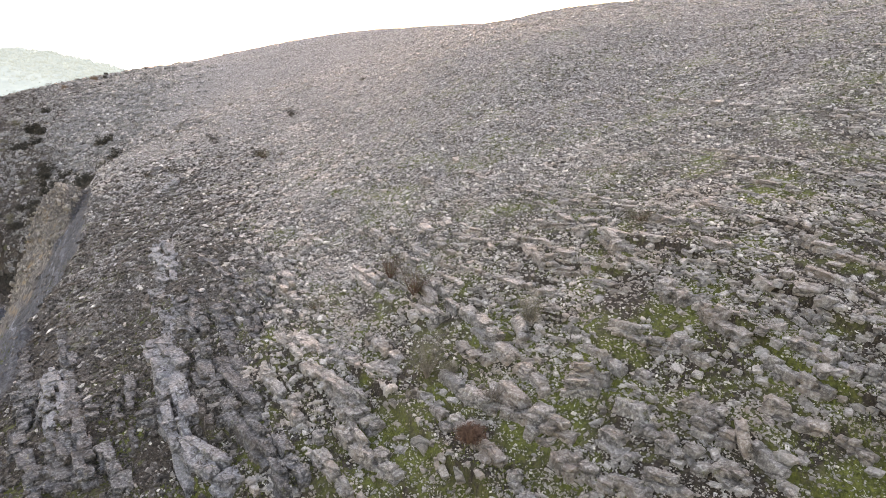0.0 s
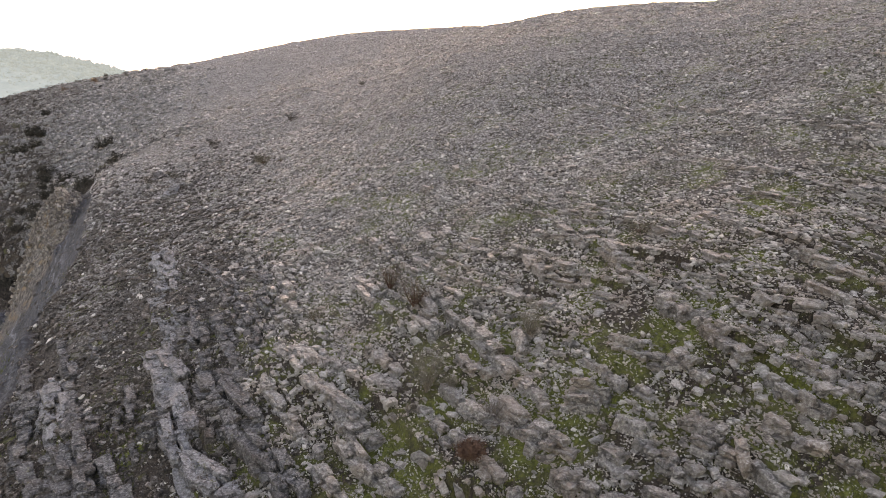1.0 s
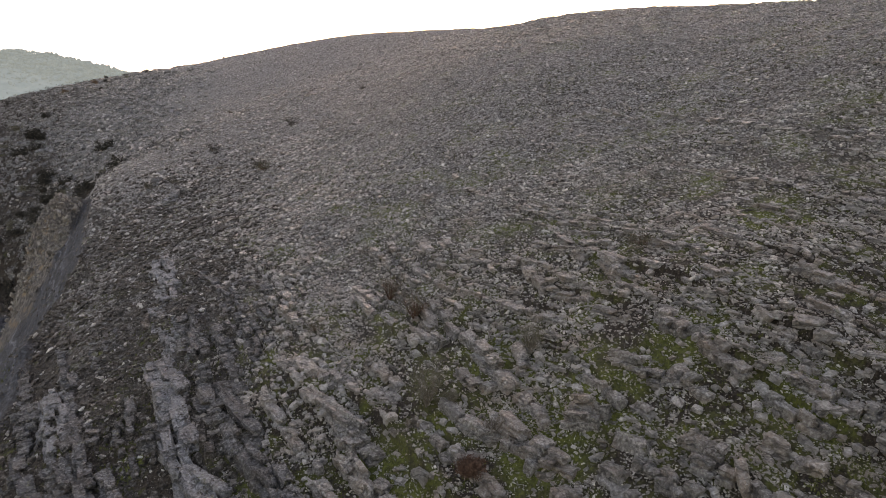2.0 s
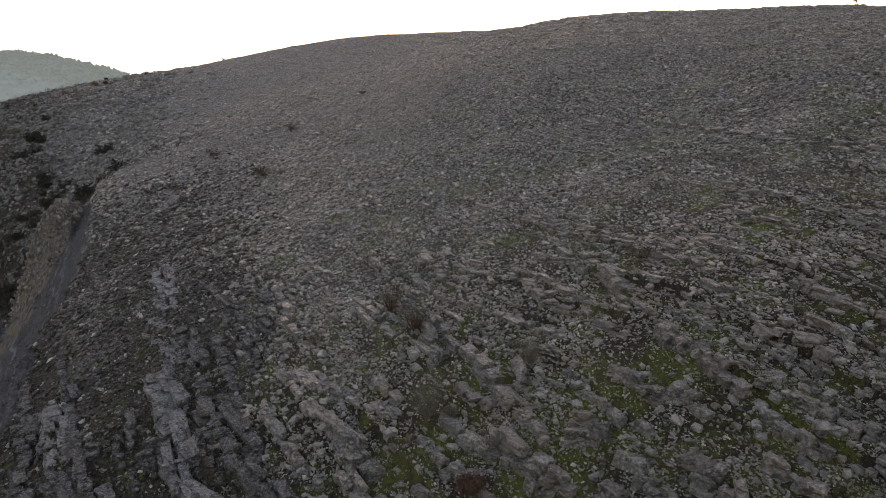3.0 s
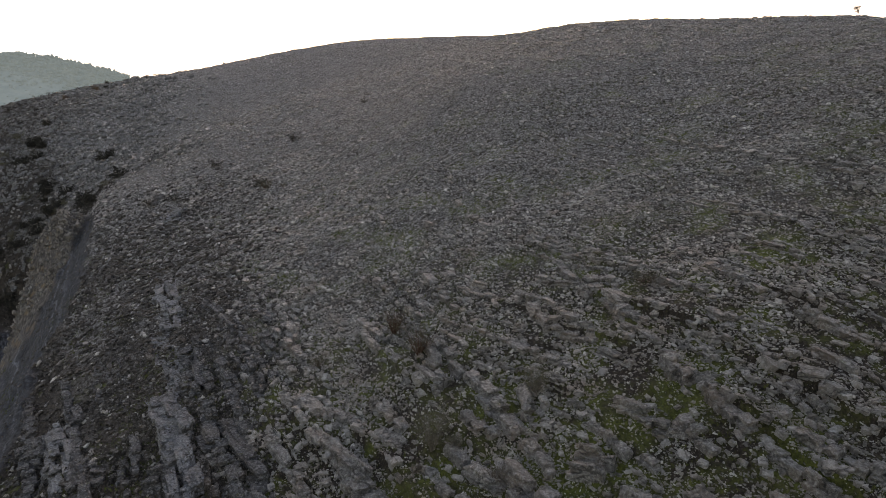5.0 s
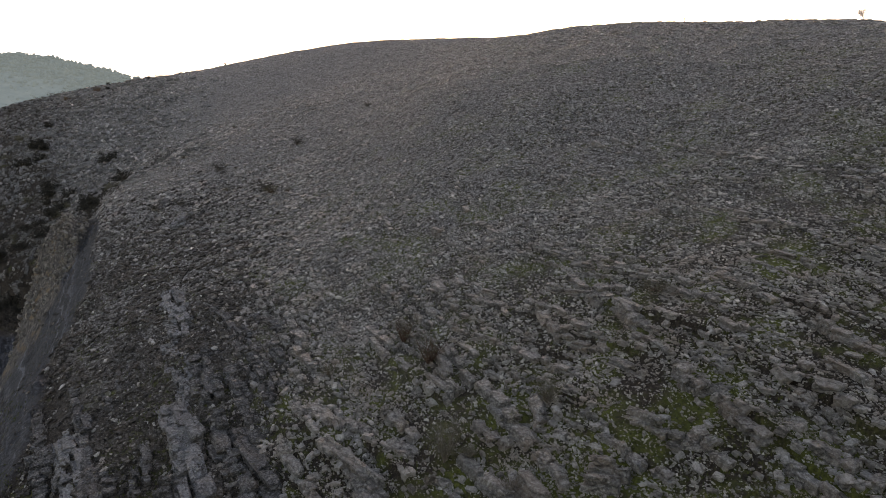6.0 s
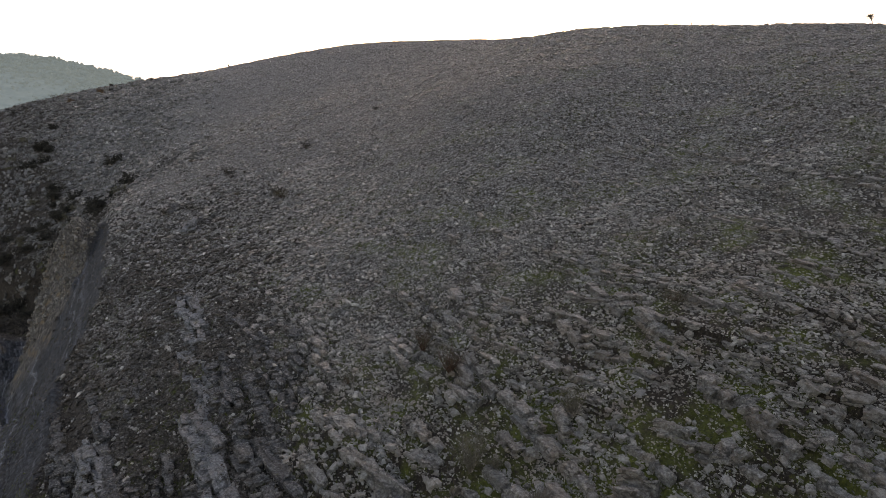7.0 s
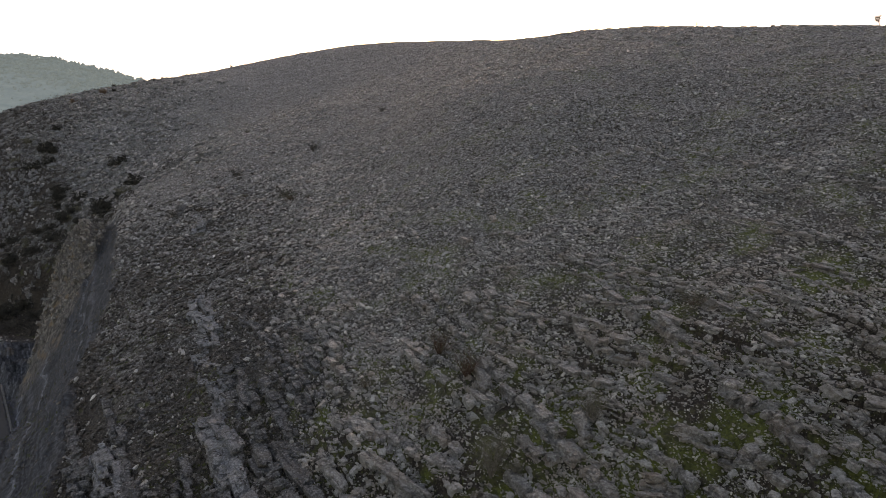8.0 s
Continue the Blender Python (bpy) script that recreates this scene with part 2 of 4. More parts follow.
def hill(x, y):
    z = PLANE[0] + PLANE[1] * x + PLANE[2] * y
    for (cx, cy, s), h in zip(SWELLS, SWELL_HEIGHTS):
        z = z + h * np.exp(-((x - cx) ** 2 + (y - cy) ** 2) / (2 * s * s))
    z = z + 0.7 * step(15, 45, x) * step(90, 125, y)
    fall = np.maximum(0, rim(y) - x) * (1 - step(160, 205, y)) * step(20, 60, y)
    z = z - 0.95 * fall * (0.3 + 0.7 * step(76, 92, y))
    crest, tall = knob(y)
    z = z + tall * np.clip((fall - bed(y)) / (crest - bed(y)), 0, 1) ** 1.3 - 0.7 * step(100, 115, y) * np.exp(-(((fall - bed(y)) / 1.2) ** 2)) * step(0, 1, fall)
    z = z - 1.7 * np.maximum(0, fall - crest) * step(108, 120, y)
    floor = 3.0 + 6.6 * step(76, 90, y) + 0.13 * np.maximum(0, y - 105)
    bottom = np.where(fall > 0, np.maximum(z, floor) + 0.25 * np.exp(-np.abs(z - floor) / 1.5), z)
    z = np.where(y > 160, z, bottom)
    far = step(470, 760, np.hypot(x, y))
    behind = step(0, -160, y)
    low = -30 + 30 * fbm(x / 300, y / 300, 5, 3)
    return z * (1 - np.maximum(far, behind)) + low * np.maximum(far, behind)


rng = np.random.default_rng(7)
BEDS = np.cumsum(rng.choice([1.1, 1.6, 2.2, 3.0, 4.2], 240, p=[0.15, 0.25, 0.3, 0.2, 0.1])) - 170.0
BED_RISE = 0.2 + rng.uniform(0.0, 1.0, 240) ** 1.5 * 1.15


def wander(s, q):
    return 2.2 * (vnoise(s / 14, q / 40, 3) - 0.5) + 0.9 * (vnoise(s / 4.5, q / 9, 4) - 0.5)


def bed_mask(s, k):
    return step(0.38, 0.56, fbm(s / 11.0, k * 7.31, 8, 3))


def gully_side(x, y):
    """How far left of the open slope a place lies, with an uneven border."""
    return x / np.maximum(y, 1) + 0.16 * (fbm(x / 22, y / 22, 64, 3) - 0.5)


def scree_mask(x, y):
    e = rim(y) + 6.5 * step(84, 57, y) - x + 2.6 * (fbm(x / 6, y / 6, 77, 3) - 0.5)
    return step(-0.5, 1.2, e) * (1 - step(136, 144, y)) * step(42, 52, y)


def relief(x, y):
    s, q = x * SX + y * SY, -x * SY + y * SX
    b = q - wander(s, q)
    k = np.clip(np.searchsorted(BEDS, b) - 1, 0, len(BEDS) - 2)
    t = (b - BEDS[k]) / (BEDS[k + 1] - BEDS[k])
    ledge = 0.75 * BED_RISE[k] * bed_mask(s, k) * (1 - t) * np.minimum(1, t / 0.06)
    rough = 0.9 * (fbm(x / 5.0, y / 5.0, 21, 4) - 0.5) + 0.35 * (fbm(x / 1.1, y / 1.1, 22, 3) - 0.5)
    ledge = ledge * (1 - 0.88 * step(42, 75, y))
    big = 1.2 * (fbm(x / 28.0, y / 28.0, 23, 3) - 0.5)
    sc = scree_mask(x, y)
    gull = 2.6 * (fbm((x + 0.5 * y) / 4.5, y / 34.0, 24, 3) - 0.5) + 1.5 * (fbm(x / 1.8, y / 2.5, 25, 4) - 0.5)
    drop = rim(y) - x - bed(y)
    gull = gull + (4.2 * (fbm(y / 2.4, x / 12.0, 27, 3) - 0.5) + 2.0 * (fbm(x / 1.3, y / 1.5, 28, 3) - 0.5)) * step(0.5, 2.5, drop) * step(105, 116, y)
    grow = 1 + 0.3 * step(150, 300, y)
    return ((ledge - 0.25 * (1 - 0.88 * step(42, 75, y)) + rough) * grow + big) * (1 - sc) + (gull + 0.3 * rough) * sc


def ground_z(x, y):
    x, y = np.asarray(x, float), np.asarray(y, float)
    r = np.hypot(x, y)
    z = hill(x, y) + relief(x, y) * step(15, 24, r) * (1 - step(450, 600, r))
    bench = step(1.2, 0.0, x - kerb_x(y)) * step(79, 83, y) * (1 - step(120, 130, y)) * step(-16, -12, x - kerb_x(y))
    return z * (1 - bench) + 9.9 * bench


def mesh_of(name, verts, faces, material, smooth=False):
    """A mesh from arrays of vertices and of faces of one size."""
    verts, faces = np.asarray(verts, np.float32), np.asarray(faces, np.int32)
    me = bpy.data.meshes.new(name)
    size = faces.shape[1]
    me.vertices.add(len(verts))
    me.vertices.foreach_set("co", verts.ravel())
    me.loops.add(faces.size)
    me.loops.foreach_set("vertex_index", faces.ravel())
    me.polygons.add(len(faces))
    me.polygons.foreach_set("loop_start", np.arange(0, faces.size, size, dtype=np.int32))
    me.polygons.foreach_set("use_smooth", np.full(len(faces), smooth))
    me.update(calc_edges=True)
    me.materials.append(material)
    return me


def part(name, me, parent, label=""):
    ob = new(name, me)
    ob.parent = parent
    return tagged(ob, label)


# the ground: one sheet, finest on the near slope
fine = np.linspace(-40.5, 38.5, 510)
angles = np.radians(np.concatenate([fine, np.linspace(38.5, 319.5, 42)[1:-1]]))
radii = np.concatenate([[0.01, 4, 8, 13, 18], np.geomspace(22, 480, 470), np.geomspace(500, 4400, 16)])
A, R = np.meshgrid(angles, radii)
GX, GY = R * np.sin(A), R * np.cos(A)
GZ = ground_z(GX.ravel(), GY.ravel())
na, nr = len(angles), len(radii)
ia, ir = np.meshgrid(np.arange(na), np.arange(nr - 1))
nxt = (ia + 1) % na
quads = np.stack([ir * na + ia, (ir + 1) * na + ia, (ir + 1) * na + nxt, ir * na + nxt], -1).reshape(-1, 4)[:, ::-1]
ground_me = mesh_of("ground", np.stack([GX.ravel(), GY.ravel(), GZ], -1), quads, GROUND)
drop = rim(GY.ravel()) - GX.ravel()
for nm, val in (("cliff", step(0, 1.2, drop - bed(GY.ravel()) - 0.6 + 2.0 * (fbm(GX.ravel() / 2, GY.ravel() / 2, 66, 3) - 0.5)) * step(103, 116, GY.ravel()) * (1 - step(140, 146, GY.ravel())) * (1 - step(1.0, 3.5, drop - knob(GY.ravel())[0]))), ("scree", scree_mask(GX.ravel(), GY.ravel())), ("stony", 0.85 * step(50, 90, GY.ravel()) * step(-0.62, -0.54, gully_side(GX.ravel(), GY.ravel()))), ("bank", GX.ravel() + 0.5 * GY.ravel()),
                ("lush", 0.085 * np.exp(-((GX.ravel() - 3) / 20) ** 2 - ((GY.ravel() - 48) / 22) ** 2) - 0.05 * step(90, 160, GY.ravel()) - 0.08 * step(-28, -42, GX.ravel() + 0.2 * (60 - GY.ravel())) + 0.03 * np.exp(-((GX.ravel() + 25) / 7) ** 2 - ((GY.ravel() - 53) / 10) ** 2))):
    at = ground_me.attributes.new(nm, "FLOAT", "POINT")
    at.data.foreach_set("value", np.asarray(val, np.float32))
ground = tagged(new("ground", ground_me), "steep stony hillside of brown soil, moss and gravel", "hillside", kind="structure")


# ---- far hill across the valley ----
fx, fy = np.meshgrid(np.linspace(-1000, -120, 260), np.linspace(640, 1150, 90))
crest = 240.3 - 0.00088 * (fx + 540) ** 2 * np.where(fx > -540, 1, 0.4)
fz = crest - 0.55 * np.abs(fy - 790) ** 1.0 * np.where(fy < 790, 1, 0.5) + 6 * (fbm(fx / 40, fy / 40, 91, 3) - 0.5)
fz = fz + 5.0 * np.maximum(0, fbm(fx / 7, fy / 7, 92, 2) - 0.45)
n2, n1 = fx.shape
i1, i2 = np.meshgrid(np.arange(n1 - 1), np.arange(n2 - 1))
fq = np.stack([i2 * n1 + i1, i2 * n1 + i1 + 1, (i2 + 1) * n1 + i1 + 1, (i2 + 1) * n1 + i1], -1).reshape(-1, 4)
tagged(new("backdrop", mesh_of("backdrop", np.stack([fx.ravel(), fy.ravel(), fz.ravel()], -1), fq, HAZE)), "far wooded hillside, haze painted into its pale glowing colour", "hill", kind="structure")


# ---- rock shapes ----
def cut_off(bm, co, no):
    """Takes away what lies beyond a plane and closes the cut."""
    cut = bmesh.ops.bisect_plane(bm, geom=bm.verts[:] + bm.edges[:] + bm.faces[:], plane_co=co, plane_no=no, clear_outer=True)["geom_cut"]
    bmesh.ops.holes_fill(bm, edges=[e for e in cut if isinstance(e, bmesh.types.BMEdge)])


def block_shape(seed, beds, joints, rough, long=1.0):
    """A broken limestone block of unit size: planes of fracture at its edges, bedding grooves round it, joints across it and a pitted skin."""
    rnd = random.Random(seed)
    off = Vector((seed * 3.7, seed * 1.9, seed * 5.3))
    bm = bmesh.new()
    bmesh.ops.create_cube(bm, size=1.0)
    for v in bm.verts:
        v.co = Vector((v.co.x * rnd.uniform(0.78 + 0.2 * (1 - long), 1.06), v.co.y * rnd.uniform(0.76, 1.06), v.co.z * rnd.uniform(0.8, 1.06)))
    for _ in range(rnd.randint(6, 9)):
        way = Vector((rnd.choice((-1, 1)) * rnd.uniform(0.0, 1.0) * (0.4 + 0.6 * long), rnd.choice((-1, 1)) * rnd.uniform(0.0, 1.0), rnd.uniform(-0.4, 1.0))).normalized()
        reach = 0.5 * (abs(way.x) + abs(way.y) + abs(way.z))
        cut_off(bm, way * reach * rnd.uniform(0.7, 0.9), way)
    shear = [rnd.gauss(0, 0.1) * (1.0 if long == 1.0 else 0.4) for _ in range(4)]
    for v in bm.verts:
        x, y, z = v.co
        v.co = Vector((x + shear[0] * z + shear[1] * y, y + shear[2] * z, z + shear[3] * x * 0.7))
    grooves = [(2, rnd.uniform(-0.12, 0.36), rnd.uniform(0.05, 0.12)) for _ in range(beds)] + [(0, rnd.uniform(-0.36, 0.36), rnd.uniform(0.07, 0.14)) for _ in range(joints)]
    for axis, level, deep in grooves:
        lean = Vector((rnd.gauss(0, 0.12), rnd.gauss(0, 0.12), rnd.gauss(0, 0.12)))
        no = (Vector([float(axis == k) for k in range(3)]) + lean).normalized()
        wide = 0.03 if axis == 2 else 0.018
        for d in (-wide, 0.0, wide):
            bmesh.ops.bisect_plane(bm, geom=bm.verts[:] + bm.edges[:] + bm.faces[:], plane_co=no * (level + d), plane_no=no)
        shift = Vector((rnd.gauss(0, 0.035), rnd.gauss(0, 0.035), rnd.gauss(0, 0.03)))
        for v in bm.verts:
            h = v.co.dot(no) - level
            if abs(h) < 1e-4:
                v.co -= (v.co - no * v.co.dot(no)) * deep
            elif h > wide * 0.5:
                v.co += shift
    bmesh.ops.triangulate(bm, faces=bm.faces[:])
    if rough:
        for reach in (0.42, 0.27)[:2 if rough > 0.9 else 1]:
            long_edges = [e for e in bm.edges if e.calc_length() > reach]
            bmesh.ops.subdivide_edges(bm, edges=long_edges, cuts=1)
            bmesh.ops.triangulate(bm, faces=bm.faces[:])
        bmesh.ops.smooth_vert(bm, verts=bm.verts[:], factor=0.22, use_axis_x=True, use_axis_y=True, use_axis_z=True)
        for v in bm.verts:
            chip = noise.cell_vector(v.co * 4.5 + off) - Vector((0.5, 0.5, 0.5))
            v.co += noise.noise_vector(v.co * 2.2 + off) * 0.10 * rough + noise.noise_vector(v.co * 6.0 + off) * 0.055 * rough + chip * 0.045 * rough
    bm.verts.index_update()
    co = np.array([v.co[:] for v in bm.verts])
    fa = np.array([[v.index for v in f.verts] for f in bm.faces])
    bm.free()
    return co, fa


def stone_shape(seed, points):
    """A broken blocky stone: the hull of a battered box."""
    rnd = random.Random(seed)
    bm = bmesh.new()
    corners = [(x, y, z) for x in (-1, 1) for y in (-1, 1) for z in (-1, 1)]
    rnd.shuffle(corners)
    for k in range(points):
        x, y, z = corners[k] if k < 8 else (rnd.uniform(-1.3, 1.3), rnd.uniform(-1.3, 1.3), rnd.uniform(-1.2, 1.2))
        r = 0.36 if k < 8 else 0.4
        bm.verts.new((x * r * rnd.uniform(0.7, 1.3), y * r * 0.85 * rnd.uniform(0.7, 1.3), z * r * 0.7 * rnd.uniform(0.65, 1.25)))
    hull = bmesh.ops.convex_hull(bm, input=bm.verts[:])
    bmesh.ops.delete(bm, geom=[g for g in hull["geom_interior"] if isinstance(g, bmesh.types.BMVert)], context="VERTS")
    bm.verts.index_update()
    co = np.array([v.co[:] for v in bm.verts])
    fa = np.array([[v.index for v in f.verts] for f in bm.faces])
    bm.free()
    return co, fa


def crown_shape(seed):
    """The lumpy crown of a far tree, about one across, from a few overlapping rounded clumps."""
    rnd = random.Random(seed)
    bm = bmesh.new()
    for k in range(4):
        at = Matrix.Translation((rnd.gauss(0, 0.2), rnd.gauss(0, 0.2), 0.1 + rnd.uniform(-0.2, 0.45)))
        clump = bmesh.ops.create_icosphere(bm, subdivisions=1, radius=rnd.uniform(0.2, 0.42), matrix=at)
        for v in clump["verts"]:
            v.co += Vector((rnd.gauss(0, 0.06), rnd.gauss(0, 0.06), rnd.gauss(0, 0.06)))
    bm.verts.index_update()
    co = np.array([v.co[:] for v in bm.verts])
    fa = np.array([[v.index for v in f.verts] for f in bm.faces])
    bm.free()
    return co, fa


BLOCKS = [block_shape(s, 1, 0, 0) for s in range(12)] + [block_shape(s, 0, 0, 0) for s in range(80, 92)]
MID_BLOCKS = [block_shape(s, 1 + s % 2, s % 3 == 0, 0.8) for s in range(110, 130)]
BIG_BLOCKS = [block_shape(s, 1 + s % 3, 1 + s % 3, 1.0) for s in range(40, 68)]
LONG_BLOCKS = [block_shape(s, 1 + s % 3, 1 + s % 3, 1.0, 0.25) for s in range(140, 168)]
STONES = [stone_shape(s, 10) for s in range(14)] + [stone_shape(s, 8) for s in range(90, 104)]
CROWNS = [crown_shape(s) for s in range(300, 312)]
BIG_STONES = [block_shape(s, s % 2, 0, 0.95) for s in range(70, 84)]


def seats(x, y, yaw, dip, upright=0.5):
    """Turns for things that lie on the hill: local x along the bearing yaw and the slope, local z between the slope's normal and the vertical."""
    e = 1.2
    gx = (hill(x + e, y) - hill(x - e, y)) / (2 * e)
    gy = (hill(x, y + e) - hill(x, y - e)) / (2 * e)
    up = np.stack([-gx * (1 - upright), -gy * (1 - upright), np.ones_like(gx)], -1)
    up /= np.linalg.norm(up, axis=1, keepdims=True)
    ax = np.stack([np.cos(yaw), np.sin(yaw), np.cos(yaw) * gx + np.sin(yaw) * gy], -1)
    ax /= np.linalg.norm(ax, axis=1, keepdims=True)
    ay = np.cross(up, ax)
    ay /= np.linalg.norm(ay, axis=1, keepdims=True)
    az = np.cross(ax, ay)
    c, s = np.cos(dip)[:, None], np.sin(dip)[:, None]
    ay, az = ay * c + az * s, az * c - ay * s
    return np.stack([ax, ay, az], -1)


def joined(name, shapes, which, turn, size, place, material):
    """Many pieces of a few shapes as one mesh."""
    vs, fs, base = [], [], 0
    for k, (co, fa) in enumerate(shapes):
        idx = np.nonzero(which == k)[0]
        if not len(idx):
            continue
        local = co[None] * size[idx][:, None, :]
        world_v = np.einsum("nij,nvj->nvi", turn[idx], local) + place[idx][:, None, :]
        vs.append(world_v.reshape(-1, 3))
        fs.append((fa[None] + (np.arange(len(idx)) * len(co))[:, None, None] + base).reshape(-1, 3))
        base += len(idx) * len(co)
    return new(name, mesh_of(name, np.concatenate(vs), np.concatenate(fs), material))


def lay_singly(name, meshes, turn, size, place, label, category, group):
    for i in range(len(place)):
        m = Matrix([[*turn[i][r], place[i][r]] for r in range(3)] + [[0, 0, 0, 1]])
        ob = new(name, meshes[i % len(meshes)])
        ob.matrix_world = m @ Matrix.Diagonal((*size[i], 1))
        tagged(ob, label(size[i]), category, group)


# ---- ledges that stand out: chains of blocks along the beds (x, y to x, y, height, depth) ----
RUNS = []
RUNS += [(-27.6, 61.7, -22.6, 53.6, 1.4, 3.4), (-23.2, 54.1, -20.3, 49.5, 1.3, 2.6), (-23.2, 51.2, -21.6, 51.2, 1.1, 1.7), (-20.6, 49.6, -16.9, 44.1, 1.4, 2.1), (-18.3, 46.2, -14.3, 42.7, 1.7, 2.2), (-37.6, 62.6, -31.5, 53.6, 1.2, 2.2), (-31.2, 53.2, -27.9, 48.3, 1.1, 1.9), (-31.2, 55.9, -24.6, 45.4, 1.1, 1.3), (-43.7, 69.6, -36.8, 59.4, 1.0, 1.3), (-37.5, 87.2, -31.2, 75.2, 1.5, 2.7), (-31.7, 73.2, -25.7, 62.5, 1.1, 2.3), (-27.7, 68.9, -23.8, 61.7, 1.0, 1.6), (-22.0, 59.0, -18.4, 53.2, 1.3, 1.4), (-18.6, 53.2, -15.6, 48.1, 1.2, 1.5), (-19.1, 56.6, -14.1, 49.4, 1.1, 1.3)]
RUNS += [(-14.5, 53.7, -10.9, 48.0, 1.0, 1.1), (-11.4, 53.5, -6.9, 48.1, 1.3, 1.9), (-13.3, 57.3, -10.8, 54.6, 0.9, 1.6), (-10.6, 54.7, -8.1, 53.6, 0.8, 1.4), (-7.5, 48.6, -5.4, 45.4, 1.0, 1.6), (-7.6, 45.8, -5.3, 42.8, 1.2, 1.8), (-5.1, 43.0, -3.1, 40.8, 1.0, 1.2), (-15.4, 48.1, -12.7, 45.3, 1.2, 1.9), (-12.9, 45.5, -9.8, 41.8, 1.4, 2.2), (-9.4, 45.9, -6.1, 40.9, 0.9, 1.1), (-6.2, 55.5, -3.5, 51.6, 0.9, 1.1), (-5.3, 51.7, -3.4, 49.5, 0.8, 1.3), (-9.4, 55.5, -7.6, 53.2, 0.7, 0.9), (-25.6, 67.8, -22.9, 62.8, 1.0, 1.2), (-22.8, 65.6, -20.6, 62.5, 1.0, 1.6)]
RUNS += [(-28.4, 78.9, -24.6, 73.7, 1.0, 1.3), (-2.1, 60.3, -1.1, 57.5, 1.2, 2.0), (0.3, 56.7, 2.6, 51.5, 1.1, 1.3), (-2.8, 57.5, -1.0, 54.5, 1.1, 1.9), (2.0, 52.6, 4.3, 47.5, 1.1, 1.6), (-0.4, 47.3, 3.1, 42.7, 1.3, 1.3), (3.2, 44.8, 5.5, 41.2, 1.1, 1.4), (4.5, 46.2, 6.0, 43.1, 0.9, 1.1), (3.8, 42.6, 6.8, 39.0, 1.1, 1.3), (-2.5, 47.2, -0.1, 43.1, 1.0, 1.1), (0.2, 43.5, 2.2, 39.5, 1.2, 1.2), (1.5, 40.6, 3.6, 37.3, 1.0, 1.1), (4.6, 40.2, 5.5, 39.1, 1.1, 1.5), (5.8, 38.1, 6.6, 36.6, 1.2, 1.5), (5.0, 51.3, 5.4, 49.0, 1.0, 1.0)]
RUNS += [(0.7, 50.8, 2.3, 48.0, 1.0, 1.6), (13.5, 52.7, 15.8, 47.9, 0.8, 1.0), (14.5, 47.6, 16.6, 43.9, 1.1, 1.5), (11.1, 51.3, 12.5, 48.8, 0.8, 1.2), (10.6, 46.1, 12.7, 43.5, 0.9, 1.3), (16.5, 43.6, 17.5, 40.7, 1.0, 1.4), (18.3, 42.0, 19.3, 40.2, 0.7, 1.0), (13.0, 43.0, 14.5, 41.4, 0.7, 1.0), (14.2, 42.9, 15.4, 40.2, 0.8, 1.2), (9.2, 44.9, 11.8, 40.6, 0.8, 0.9), (18.1, 38.4, 19.8, 35.5, 0.8, 0.9), (19.8, 39.2, 21.1, 37.0, 0.8, 1.1), (21.6, 36.3, 22.6, 34.9, 0.8, 1.2), (7.6, 42.5, 9.4, 41.3, 1.2, 2.0), (13.2, 37.9, 14.5, 36.2, 1.1, 1.5)]
RUNS += [(13.3, 36.5, 14.4, 34.8, 0.8, 1.0), (15.2, 35.8, 14.9, 34.4, 0.9, 1.0), (16.8, 36.1, 17.4, 35.0, 0.7, 0.9), (17.6, 34.2, 18.6, 33.4, 0.7, 1.1), (10.0, 39.8, 11.4, 38.1, 0.9, 1.4), (8.5, 38.1, 9.6, 36.1, 0.8, 1.4), (10.5, 37.8, 11.8, 35.9, 0.7, 0.9), (11.6, 36.5, 12.0, 35.3, 0.8, 0.9), (12.2, 35.2, 12.8, 33.9, 0.8, 1.1), (13.3, 33.6, 14.3, 32.3, 0.8, 1.1), (10.1, 34.8, 11.7, 33.4, 0.8, 1.1), (6.7, 37.2, 8.2, 35.0, 1.0, 1.2), (8.2, 35.5, 9.6, 34.1, 0.9, 1.1), (15.3, 34.3, 15.9, 32.4, 0.7, 0.8), (19.2, 32.3, 19.8, 31.7, 0.6, 0.9)]
RUNS += [(23.6, 44.9, 25.1, 42.0, 0.7, 0.8), (20.9, 45.4, 22.5, 44.0, 0.7, 0.9), (24.0, 38.0, 24.6, 37.7, 0.9, 1.1), (-44.3, 113.0, -44.9, 117.6, 1.2, 2.2), (-52.4, 123.3, -52.0, 127.4, 0.9, 1.6), (13.5, 55.0, 15.0, 52.5, 0.7, 1.0), (8.2, 63.8, 12.5, 59.0, 0.8, 1.1), (-3.2, 72.2, -0.1, 66.3, 1.1, 1.3), (-22.0, 74.8, -18.5, 71.1, 0.9, 1.4), (-14.8, 58.6, -13.1, 55.4, 0.8, 1.0)]

